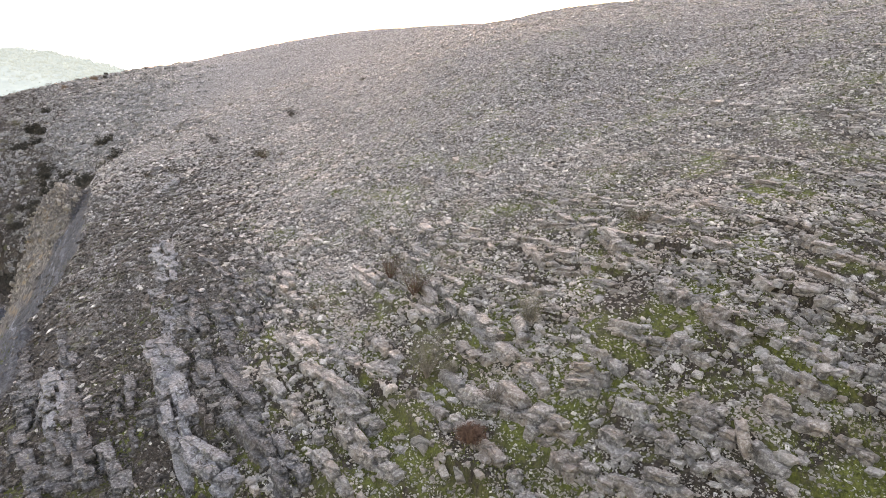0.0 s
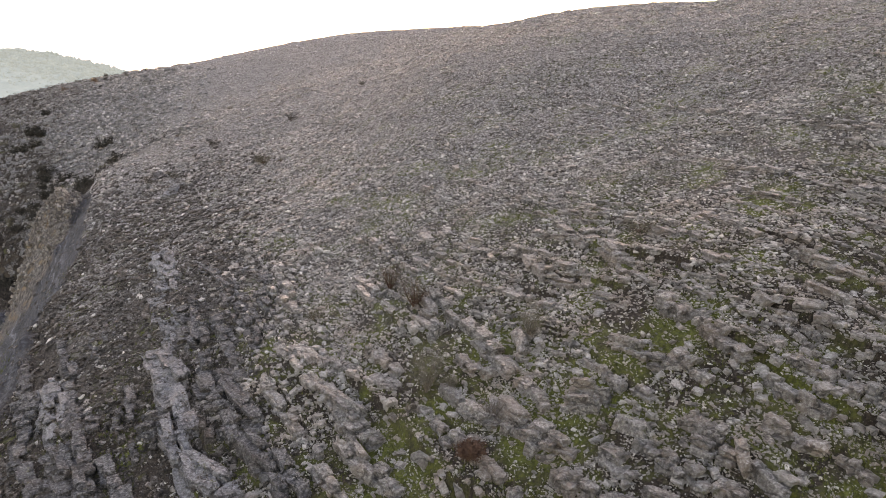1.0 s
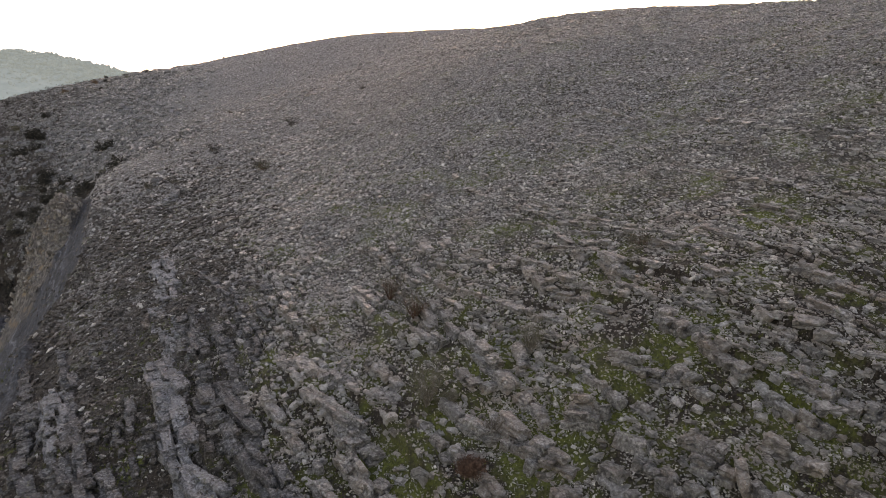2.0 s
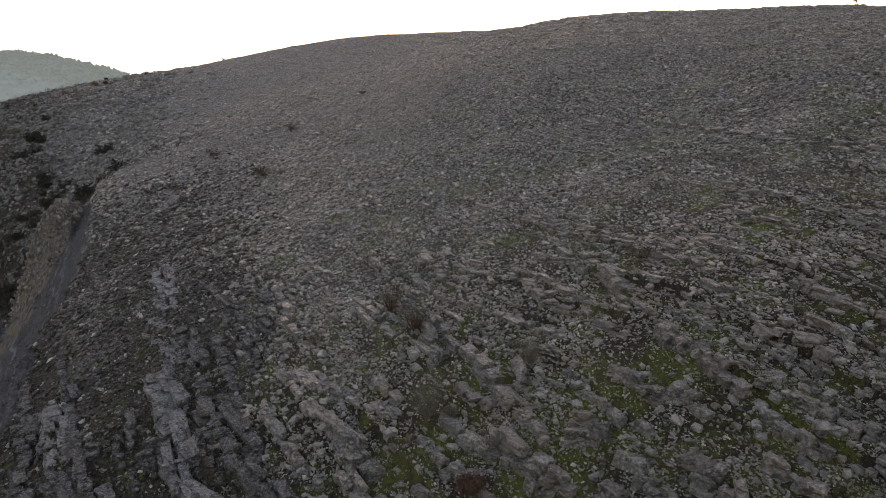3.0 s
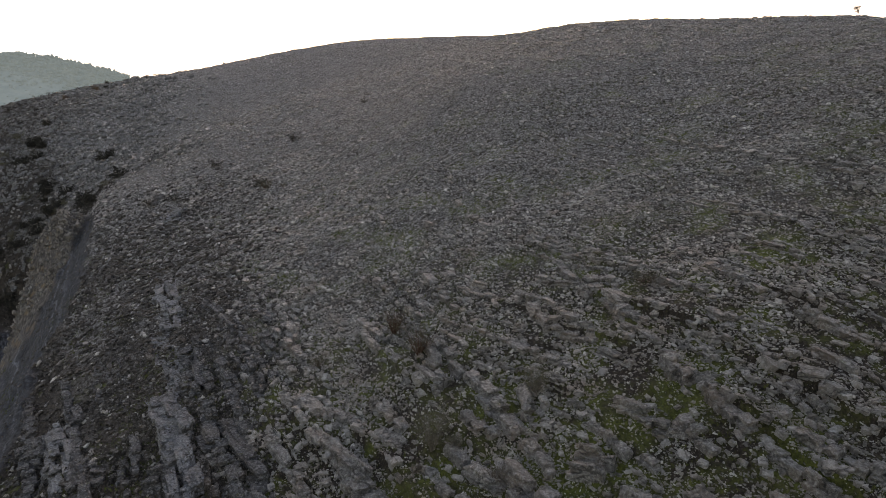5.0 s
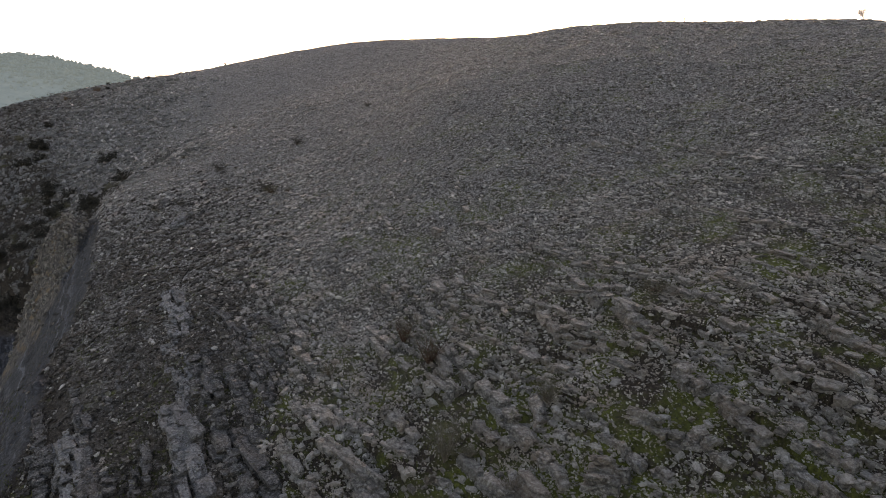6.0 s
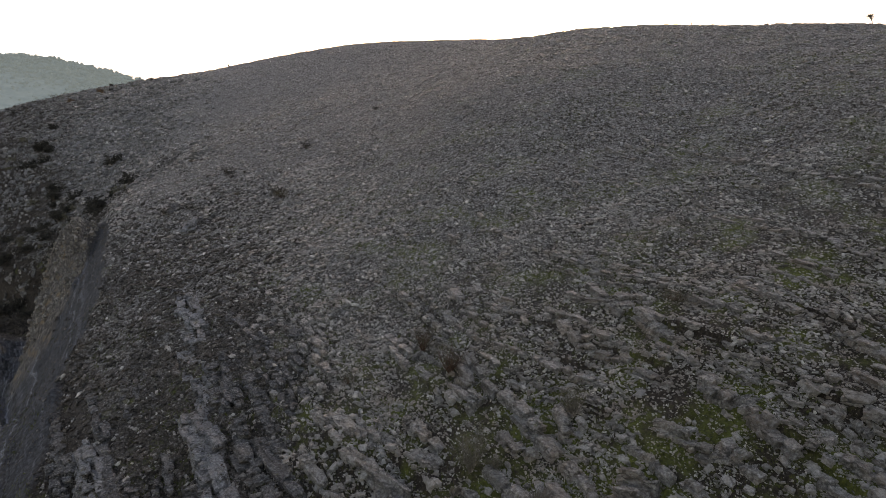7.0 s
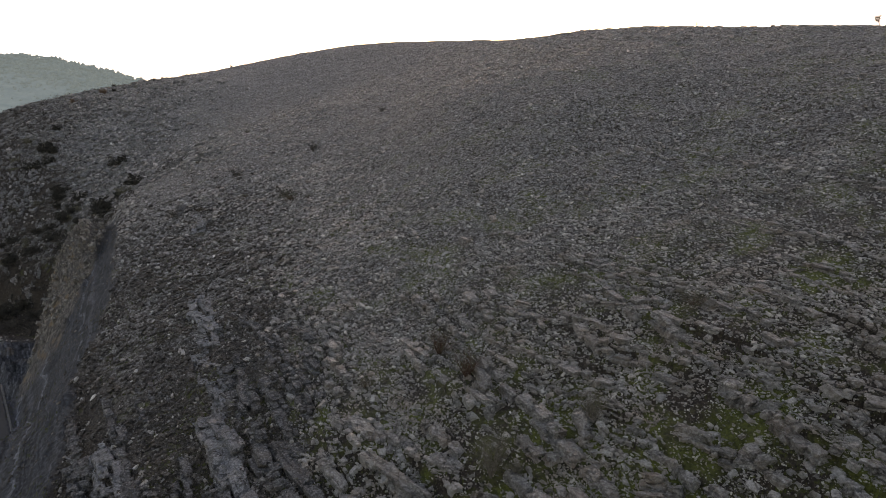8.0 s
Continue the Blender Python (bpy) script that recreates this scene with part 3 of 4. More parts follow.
RUNS += [(-32.3, 58.1, -25.4, 46.5, 1.0, 1.4), (-25.1, 49.2, -21.8, 44.4, 0.9, 1.3), (-40.0, 63.6, -34.9, 55.3, 0.9, 1.2), (-40.8, 71.2, -32.8, 59.2, 0.8, 1.2), (-35.6, 55.1, -29.3, 47.1, 0.9, 1.3), (-30.5, 51.2, -26.2, 45.5, 0.9, 1.3), (-22.3, 64.7, -16.7, 55.0, 0.8, 1.1), (-26.6, 70.7, -22.3, 62.1, 1.0, 1.2), (6.3, 62.8, 8.1, 57.0, 0.9, 1.2), (10.2, 64.3, 12.5, 58.9, 0.9, 1.3), (12.3, 57.9, 13.7, 54.2, 1.0, 1.4), (16.2, 59.2, 18.6, 55.3, 0.7, 1.1), (18.9, 55.7, 19.8, 52.3, 0.7, 1.1), (21.6, 57.3, 23.7, 52.3, 0.7, 1.1), (25.8, 61.0, 28.4, 55.7, 0.7, 1.0), (24.7, 48.4, 26.8, 45.2, 0.7, 1.1)]


def chain(x, y, high, wide, seed, spacing=1.0, upright=0.8):
    """Blocks side by side along a line, broken off at joints, their lower side on the line: turns, sizes and places."""
    rnd = np.random.default_rng(seed)
    run = np.concatenate([[0], np.cumsum(np.hypot(np.diff(x), np.diff(y)))])
    length, u, rows = run[-1], 0.0, []
    sway = rnd.uniform(0, 50)
    while u < length - 0.15:
        long = min(high * min(2.6, float(np.exp(rnd.normal(0.0, 0.5)))) * spacing, length - u + 0.3)
        m = u + long / 2
        tip = min(1.0, 0.55 + 0.45 * min(m, length - m) / (0.2 + 0.12 * length))
        vary = 0.22 if spacing > 2 else 0.32
        h, w = high * tip * rnd.uniform(1 - vary, 1 + vary), wide * rnd.uniform(0.75, 1.25) * (0.5 + 0.5 * tip)
        out = wide * rnd.normal(0, 0.14) + 0.5 * (float(vnoise(np.array([m / 2.6]), np.array([sway]), seed)[0]) - 0.5)
        yaw, dip, turn = rnd.normal(0, 0.05), rnd.normal(0.0, 0.06), rnd.normal(0, 0.04)
        if rnd.random() < 0.5 and h > 0.45:
            split = rnd.uniform(0.45, 0.65)
            rows.append((m, out, 0.0, long * 1.02, w * 1.05, h * split * 2.0, yaw, dip, split))
            rows.append((m + rnd.normal(0, 0.08) * long, out + w * rnd.uniform(0.06, 0.3), 1.0, long * rnd.uniform(0.72, 1.0), w * rnd.uniform(0.7, 0.95), h * (1.12 - split), yaw + turn, dip + turn, split))
        else:
            rows.append((m, out, 0.0, long * 1.0, w, h * 1.55, yaw, dip, 1.0))
        u += long * (rnd.uniform(0.84, 0.96) if spacing > 2 else rnd.uniform(0.92, 1.04)) + (rnd.uniform(0.15, 0.6) if rnd.random() < 0.14 else 0.0)
    m, out, tier, long, w, h, yaw, dip, split = np.array(rows).T
    bearing = math.atan2(y[-1] - y[0], x[-1] - x[0])
    px, py = np.interp(m, run, x) - math.sin(bearing) * (out + w / 2), np.interp(m, run, y) + math.cos(bearing) * (out + w / 2)
    turns = seats(px, py, bearing + yaw, dip, upright)
    fx, fy = px + math.sin(bearing) * 0.4 * w, py - math.cos(bearing) * 0.4 * w
    base = 0.35 * ground_z(fx, fy) + 0.65 * hill(fx, fy) + (1 - upright) * 0.5 * (hill(px, py) - hill(fx, fy))
    tall = np.where(tier > 0, high * split + h * 0.32, np.where(split < 1, high * split - h / 2, high * 0.95 - h / 2))
    return turns, np.stack([long, w, h], -1), np.stack([px, py, base + tall - 0.2 * high], -1)


def block_matrix(turn, size, place):
    return Matrix([[*(turn[r] * size), place[r]] for r in range(3)] + [[0, 0, 0, 1]])


TOP_STONES = []  # small stones that lie on the ledges: place and size


def outcrop(name, line, high, wide, seed, spacing, shapes, label, group, upright=0.8):
    """One outcrop with its blocks as parts."""
    x, y = line
    if wide > 1.6:
        away = np.array([y[0] - y[-1], x[-1] - x[0]]) / math.hypot(x[-1] - x[0], y[-1] - y[0]) * wide * 0.42
        rows = [chain(x, y, high, wide * 0.55, seed, spacing, upright), chain(x + away[0], y + away[1], high * 0.92, wide * 0.5, seed + 3000, spacing * 1.2, upright)]
        turns, sizes, places = (np.concatenate(v) for v in zip(*rows))
    else:
        turns, sizes, places = chain(x, y, high, wide, seed, spacing, upright)
    root = tagged(new(name), label, "rock", group)
    root.location = places.mean(0)
    pick = np.random.default_rng(seed + 9)
    for t, size, p in zip(turns, sizes, places):
        for _ in range(int(min(9, 1.5 + 3.5 * size[0] * size[1]))):
            spot = np.array([pick.uniform(-0.45, 0.45), pick.uniform(-0.15, 0.48), 0.46])
            TOP_STONES.append((*(p + t @ (spot * size)), pick.uniform(0.06, 0.17)))
        part("block", shapes[pick.integers(len(shapes))], root).matrix_local = Matrix.Translation(-root.location) @ block_matrix(t, size, p)


SLABS = {mat: [mesh_of("block", co, fa, mat) for co, fa in BIG_BLOCKS] for mat in (LIMESTONE_SLAB, DIMMED_SLAB, BLEACHED_SLAB)}
LONG_SLABS = {mat: [mesh_of("block", co, fa, mat) for co, fa in LONG_BLOCKS] for mat in (LIMESTONE_SLAB, DIMMED_SLAB, BLEACHED_SLAB)}
LEDGES = {mat: [mesh_of("block", co, fa, mat) for co, fa in MID_BLOCKS] for mat in (LIMESTONE_SLAB, DIMMED_SLAB)}
for k, (x0, y0, x1, y1, h, w) in enumerate(RUNS):
    high, wide = min(h * 0.95, 1.3) * (0.6 if y0 > 72 else 0.95 if x0 < -14 else 1.0), w * (0.95 if x0 < -4 else 0.9)
    f = np.linspace(-0.04, 1.06, 12)
    size = math.hypot(x1 - x0, y1 - y0)
    # narrower outcrops towards the left take the slab with dimness in its colour
    mat = BLEACHED_SLAB if x0 < -14 and w > 2 else DIMMED_SLAB if (x0 + x1) / 2 + 0.3 * ((y0 + y1) / 2 - 50) < -13 else LIMESTONE_SLAB
    label = "long grey limestone slab cropping out of the slope" if size > 5 else ("broad pale limestone slab lying on the slope" if w > 1.5 else "blocky grey limestone outcrop in the grass")
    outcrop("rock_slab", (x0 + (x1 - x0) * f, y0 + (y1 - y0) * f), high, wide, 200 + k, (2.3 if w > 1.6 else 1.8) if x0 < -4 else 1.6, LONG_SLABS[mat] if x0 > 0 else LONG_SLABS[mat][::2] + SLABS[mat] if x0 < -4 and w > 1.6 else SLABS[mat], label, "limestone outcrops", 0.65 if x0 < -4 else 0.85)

# ---- the other ledges, along the beds ----
rng = np.random.default_rng(12)
xs, ys, ks, strips = [], [], [], []
mids = np.array([((a + (c - a) * f), (b + (d - b) * f)) for a, b, c, d, h, w in RUNS for f in (0, 0.25, 0.5, 0.75, 1)])
for k, q0 in [(k, BEDS[k] + f * (BEDS[k + 1] - BEDS[k])) for k in range(len(BEDS) - 1) for f in (0, 0.5) if f == 0 or BEDS[k + 1] - BEDS[k] > 1.5]:
    s = -90.0
    while s < 30:
        length = rng.uniform(1.5, 6.0)
        ss = np.linspace(s, s + length, 10)
        q = q0 + wander(ss, np.full_like(ss, q0))
        x, y = ss * SX - q * SY, ss * SY + q * SX
        s += length + rng.uniform(0.1, 1.2)
        if 29 < y.mean() < 72 and abs(x.mean()) < 0.68 * y.mean() and bed_mask(ss, k).mean() > (0.42 if x.mean() > -24 else 0.2) and scree_mask(x, y).max() < 0.2:
            if np.min(np.hypot(mids[:, 0] - x.mean() - 0.5, mids[:, 1] - y.mean())) > 1.6:
                strips.append((min(0.75, (0.22 + 0.42 * BED_RISE[k]) * rng.uniform(0.8, 1.25)), x, y))
strips.sort(key=lambda v: -v[0] / v[2].mean())
for k, (high, x, y) in enumerate(strips[:760]):
    # same dimmed slab colour for the ledges on the left
    mat = DIMMED_SLAB if x.mean() + 0.3 * (y.mean() - 50) < -12 else LIMESTONE_SLAB
    label = "long weathered limestone ledge along the bedding" if math.hypot(x[-1] - x[0], y[-1] - y[0]) > 4 else "short weathered limestone ledge along the bedding"
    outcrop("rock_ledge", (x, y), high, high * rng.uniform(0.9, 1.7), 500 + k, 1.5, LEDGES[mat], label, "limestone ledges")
for k, q0 in enumerate(BEDS):
    s = np.arange(-420, 60, 0.6) + rng.uniform(0, 0.6, 800)
    q = q0 + wander(s, np.full_like(s, q0))
    x, y = s * SX - q * SY, s * SY + q * SX
    keep = (y > 26) & (y < 430) & (x > -0.74 * y - 4) & (x < 0.70 * y + 4) & (bed_mask(s, k) > 0.45) & (scree_mask(x, y) < 0.3)
    keep &= rng.random(len(s)) < np.minimum(0.85, np.where(y < 70, 0.45, 0.85) * (62 / np.maximum(y, 1)) ** 1.5)
    xs.append(x[keep]), ys.append(y[keep]), ks.append(np.full(keep.sum(), BED_RISE[k]))
bx, by, rise = np.concatenate(xs), np.concatenate(ys), np.concatenate(ks)
n = len(bx)
grow = 0.8 * np.where(by < 62, 1.0, np.where(bx < -0.42 * by, 1.0 + 0.8 * step(150, 250, by), 1.0 - 0.45 * step(75, 125, by)))
bh = (0.2 + 0.36 * rise) * rng.uniform(0.45, 1.45, n) * grow
bsize = np.stack([bh * rng.uniform(1.0, 2.6, n), bh * rng.uniform(0.6, 1.3, n), bh], -1)
bx, by = bx - SY * bsize[:, 1] * 0.2 + rng.normal(0, 0.25, n) * grow, by + SX * bsize[:, 1] * 0.2 + rng.normal(0, 0.25, n) * grow
bturn = seats(bx, by, STRIKE + rng.normal(0, 0.2, n), rng.normal(-0.15, 0.2, n), 0.4)
bplace = np.stack([bx, by, ground_z(bx, by) + 0.06 * bh], -1)
kind = rng.integers(0, 12, n) + np.where(by > 70, 12, 0)
# ledges on the left: dimmer light is put into their colour
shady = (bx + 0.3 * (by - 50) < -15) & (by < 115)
for nm, sel, mat, lab in (("rock_ledges", ~shady, LIMESTONE, "rows of weathered grey limestone ledges across the slope"), ("dark_rock_ledges", shady, DARK_RUBBLE, "rows of limestone ledges above the cut, colour dimmed for weak light")):
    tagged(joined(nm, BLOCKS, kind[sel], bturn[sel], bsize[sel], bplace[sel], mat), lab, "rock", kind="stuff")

# ---- loose stones ----
rng = np.random.default_rng(13)
n = 172000
sy = np.exp(rng.uniform(math.log(25), math.log(440), n))
sx = sy * rng.uniform(-0.74, 0.70, n)
sy[:26000] = rng.uniform(36, 135, 26000)
sx[:26000] = sy[:26000] * rng.uniform(-0.74, -0.12, 26000)
sy[26000:42000] = rng.uniform(29, 80, 16000)
sx[26000:42000] = sy[26000:42000] * rng.uniform(-0.15, 0.70, 16000)
sy[42000:94000] = rng.uniform(29, 80, 52000)
sx[42000:94000] = sy[42000:94000] * rng.uniform(-0.5, 0.70, 52000)
tiny = np.zeros(n, bool)
tiny[42000:94000] = True
keep = (rng.random(n) < (np.where(tiny, 0.5, 0.3) + 0.7 * step(0.35, 0.65, fbm(sx / 4, sy / 4, 61, 3))) * (1 - 0.5 * step(-0.54, -0.62, gully_side(sx, sy)) * step(125, 150, sy))) & (scree_mask(sx, sy) < rng.random(n))
sx, sy, tiny = sx[keep], sy[keep], tiny[keep]
n = len(sx)
ss = np.minimum(np.minimum(sy * 0.0036, 0.20 + (0.0015 + 0.0011 * step(-0.34, -0.5, sx / sy) * step(130, 170, sy)) * sy) * rng.random(n) ** np.where((sx > -8) & (sy < 75), -1 / 3.4, -1 / 2.6), np.where((sx < -0.34 * sy) & (sy > 150), 1.2, np.where(sy < 70, 0.6, 0.8)))
ss = (0.74 - 0.12 * step(60, 70, sy) + 0.24 * step(110, 190, sy)) * ss * (1 + 0.3 * step(-0.05, -0.28, sx / sy) * step(38, 60, sy) * (1 - step(200, 280, sy)))
ss = ss * np.where(tiny, 0.62, 1.0)
ssize = np.stack([ss * rng.uniform(1.1, 2.2, n), ss * rng.uniform(0.7, 1.3, n), ss * rng.uniform(0.45, 1.0, n)], -1)
sturn = seats(sx, sy, np.where(rng.random(n) < 0.65, STRIKE + rng.normal(0, 0.4, n), rng.uniform(0, 6.28, n)), rng.normal(0, 0.24, n), 0.2)
splace = np.stack([sx, sy, ground_z(sx, sy) + 0.16 * ss], -1)
near = np.nonzero((sy < 70) & (ss > 0.34) & (sx > -13))[0]
near = near[np.argsort(-(ss / sy)[near])][:240]
rest = np.setdiff1d(np.arange(n), near)
pale = rng.random(n) < np.where(tiny, 0.02 + 0.38 * step(-22, 0, sx), 0.03) + 0.34 * step(-24, 2, sx) * (1 - 0.8 * step(62, 110, sy)) * (0.45 + 0.55 * step(50, 75, sy))
# most stones on the left take the rubble tone lowered for dim light
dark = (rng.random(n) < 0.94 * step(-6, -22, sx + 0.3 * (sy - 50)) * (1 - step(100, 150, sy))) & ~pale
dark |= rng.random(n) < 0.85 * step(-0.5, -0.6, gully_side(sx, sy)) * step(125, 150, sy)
for nm, sel, mat, lab in (("dark_rubble", rest[dark[rest]], DARK_RUBBLE, "dark brown rubble between the ledges, dimmed further for weak light"), ("loose_stones", rest[~pale[rest] & ~dark[rest] & (sy[rest] < 64)], LIMESTONE, "grey angular stones strewn over the hillside"), ("field_stones", rest[~pale[rest] & ~dark[rest] & (sy[rest] >= 64)], FIELD_STONE, "dense grey rubble covering the upper hillside"), ("pale_stones", rest[pale[rest]], PALE_STONE, "bleached pale stones strewn over the hillside")):
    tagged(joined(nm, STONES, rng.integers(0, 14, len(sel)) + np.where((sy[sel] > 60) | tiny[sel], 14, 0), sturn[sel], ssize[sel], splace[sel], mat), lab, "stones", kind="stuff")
boulder_meshes = [mesh_of("boulder", co, fa, PALE_BOULDER) for co, fa in BIG_STONES]
lay_singly("boulder", boulder_meshes, sturn[near], ssize[near], splace[near],
           lambda s: "large pale limestone boulder resting on the slope" if s[0] > 0.9 else "pale limestone boulder among grass and stones", "boulder", "loose boulders")

rng = np.random.default_rng(19)
tops = np.array(TOP_STONES)
n = len(tops)
tsize = tops[:, 3:] * np.stack([rng.uniform(1.0, 2.2, n), rng.uniform(0.8, 1.4, n), rng.uniform(0.6, 1.1, n)], -1)
tturn = seats(tops[:, 0], tops[:, 1], rng.uniform(0, 6.28, n), rng.normal(0, 0.2, n), 0.7)
# stones on the left ledges are darkened in colour to match the painted dimness
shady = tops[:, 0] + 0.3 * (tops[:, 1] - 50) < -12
for nm, sel, mat, lab in (("ledge_stones", ~shady, LIMESTONE, "small grey stones lying on the ledges"), ("dark_ledge_stones", shady, DARK_RUBBLE, "small stones lying on the left ledges, colour dimmed for weak light")):
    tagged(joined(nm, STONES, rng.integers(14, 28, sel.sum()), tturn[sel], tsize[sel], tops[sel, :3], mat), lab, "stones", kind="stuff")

# ---- broken rock on the sides of the gully ----
rng = np.random.default_rng(18)
n = 19000
ry = np.exp(rng.uniform(math.log(160), math.log(425), n))
rx = ry * rng.uniform(-0.76, -0.30, n)
keep = (rng.random(n) < (0.2 + 0.8 * step(0.3, 0.55, fbm(rx / 14, ry / 14, 68, 3))) * step(-0.34, -0.52, rx / ry + 0.12 * (fbm(rx / 20, ry / 20, 69, 3) - 0.5))) & (scree_mask(rx, ry) < 0.3)
rx, ry = rx[keep], ry[keep]
n = len(rx)
rh = rng.uniform(0.3, 0.75, n) * (1 + 1.5 * rng.random(n) ** 5) * (0.7 + 0.0015 * ry)
rsize = np.stack([rh * rng.uniform(1.2, 2.4, n), rh * rng.uniform(0.7, 1.3, n), rh], -1)
tagged(joined("gully_rocks", BLOCKS, rng.integers(12, 24, n), seats(rx, ry, STRIKE + rng.normal(0, 0.5, n), rng.normal(0, 0.25, n), 0.6), rsize, np.stack([rx, ry, ground_z(rx, ry) + 0.05 * rh], -1), GULLY_ROCK), "broken grey rock outcrops on the sides of the gully", "rock", kind="stuff")

# ---- woods on the far hill ----
rng = np.random.default_rng(16)
n = 6500
wx, wy = rng.uniform(-640, -250, n), 792 - np.abs(rng.normal(0, 38, n))
col = np.clip(((wx + 1000) / 880 * (n1 - 1)).round().astype(int), 0, n1 - 1)
row = np.clip(((wy - 640) / 510 * (n2 - 1)).round().astype(int), 0, n2 - 1)
ws = rng.uniform(1.2, 3.2, n) * (1 + 0.7 * rng.random(n) ** 6)
wsize = np.stack([ws, ws * rng.uniform(0.7, 1.2, n), ws * rng.uniform(0.7, 1.3, n)], -1)
spin = rng.uniform(0, 6.28, n)
wturn = np.zeros((n, 3, 3))
wturn[:, 0, 0], wturn[:, 0, 1], wturn[:, 1, 0], wturn[:, 1, 1], wturn[:, 2, 2] = np.cos(spin), -np.sin(spin), np.sin(spin), np.cos(spin), 1
wplace = np.stack([wx, wy, fz[row, col] + 0.1 * ws], -1)
tagged(joined("far_woods", CROWNS, rng.integers(0, len(CROWNS), n), wturn, wsize, wplace, HAZE_TREES), "distant woods on the far hill, haze painted into their colour", "woods", kind="stuff")

# ---- rock ribs and rubble on the bare cut ----
rng = np.random.default_rng(15)
n = 420
cy = 127 + rng.normal(0, 6.0, n)
low = bed(cy) + 1.3
cx = rim(cy) - low - rng.random(n) * (knob(cy)[0] + 1.5 - low)
ch = rng.uniform(0.18, 0.45, n) * (1 + 1.6 * rng.random(n) ** 4)
csize = np.stack([ch * rng.uniform(0.7, 1.2, n), ch * rng.uniform(0.6, 1.0, n), ch * rng.uniform(1.0, 2.6, n)], -1)
cturn = seats(cx, cy, STRIKE + rng.normal(0, 0.3, n), rng.normal(0.1, 0.3, n), 0.7)
cplace = np.stack([cx, cy, ground_z(cx, cy) - 0.12 * csize[:, 2]], -1)
tagged(joined("cut_rubble", BLOCKS, rng.integers(0, 12, n), cturn, csize, cplace, OCHRE_ROCK), "ochre and grey broken rock on the bare cut", "rock", kind="stuff")
n = 4200
cy = rng.uniform(66, 138, n)
cx = rim(cy) - rng.uniform(-0.5, 1, n) * (bed(cy) + 2.0)
ch = 0.09 * rng.random(n) ** (-1 / 2.4)
ch = np.minimum(ch, 0.5)
csize = np.stack([ch * rng.uniform(0.9, 1.7, n), ch, ch * rng.uniform(0.5, 0.9, n)], -1)
cturn = seats(cx, cy, rng.uniform(0, 6.28, n), rng.normal(0, 0.4, n), 0.1)
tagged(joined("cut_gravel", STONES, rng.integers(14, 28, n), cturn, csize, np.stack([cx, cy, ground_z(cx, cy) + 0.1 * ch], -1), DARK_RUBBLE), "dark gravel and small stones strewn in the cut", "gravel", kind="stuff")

# ---- grass ----
rng = np.random.default_rng(14)
n = 26000
gy = np.exp(rng.uniform(math.log(26), math.log(110), n))
gx = gy * rng.uniform(-0.72, 0.68, n)
lush = fbm(gx / 6, gy / 6, 62, 3) + 0.16 * np.exp(-((gx - 3) / 20) ** 2 - ((gy - 48) / 22) ** 2)
keep = rng.random(n) < step(0.45, 0.65, lush)
gx, gy = gx[keep], gy[keep]
n = len(gx)
blades = 5
gx, gy = np.repeat(gx, blades) + rng.normal(0, 0.09, n * blades), np.repeat(gy, blades) + rng.normal(0, 0.09, n * blades)
gz = ground_z(gx, gy)
tall, turn = rng.uniform(0.06, 0.2, n * blades), rng.uniform(0, 6.28, n * blades)
wide = 0.05
dx, dy = np.cos(turn) * wide, np.sin(turn) * wide
lx, ly = rng.normal(0, 0.06, n * blades), rng.normal(0, 0.06, n * blades)
gv = np.stack([np.stack([gx - dx, gy - dy, gz - 0.02], -1), np.stack([gx + dx, gy + dy, gz - 0.02], -1), np.stack([gx + lx, gy + ly, gz + tall], -1)], 1).reshape(-1, 3)
tagged(new("grass", mesh_of("grass", gv, np.arange(len(gv)).reshape(-1, 3), GRASS)), "short green grass and moss between the rocks", "grass", kind="stuff")


# ---- shrubs and trees ----
def tubes(lines, sides=3):
    """Tapered limbs: each line is a list of (point, radius)."""
    vs, fs, base = [], [], 0
    for line in lines:
        for i, (p, r) in enumerate(line):
            for k in range(sides):
                a = 6.283 * k / sides
                vs.append((p[0] + math.cos(a) * r, p[1] + math.sin(a) * r, p[2] + 0.15 * r * math.sin(a)))
        for i in range(len(line) - 1):
            for k in range(sides):
                a, b = base + i * sides + k, base + i * sides + (k + 1) % sides
                fs.append((a, b, b + sides, a + sides))
        base += len(line) * sides
    return vs, fs


def limb(rnd, start, way, length, radius, segments=4, bend=0.3, lift=0.1):
    p, d, line = Vector(start), Vector(way).normalized(), []
    for i in range(segments + 1):
        line.append((p.copy(), radius * (1 - 0.85 * i / segments)))
        d = (d + Vector((rnd.gauss(0, bend), rnd.gauss(0, bend), rnd.gauss(lift, bend)))).normalized()
        p = p + d * (length / segments)
    return line


def leaves(rnd, centres, count, spread, size):
    vs, fs = [], []
    for _ in range(count):
        c = Vector(rnd.choice(centres)) + Vector((rnd.gauss(0, spread), rnd.gauss(0, spread), rnd.gauss(0, spread * 0.8)))
        u = Vector((rnd.gauss(0, 1), rnd.gauss(0, 1), rnd.gauss(0, 1))).normalized()
        w = u.cross(Vector((rnd.gauss(0, 1), rnd.gauss(0, 1), rnd.gauss(0, 1)))).normalized()
        s = size * rnd.uniform(0.6, 1.4)
        b = len(vs)
        vs += [c - u * s, c + w * s * 0.5, c + u * s, c - w * s * 0.5]
        fs.append((b, b + 1, b + 2, b + 3))
    return vs, fs


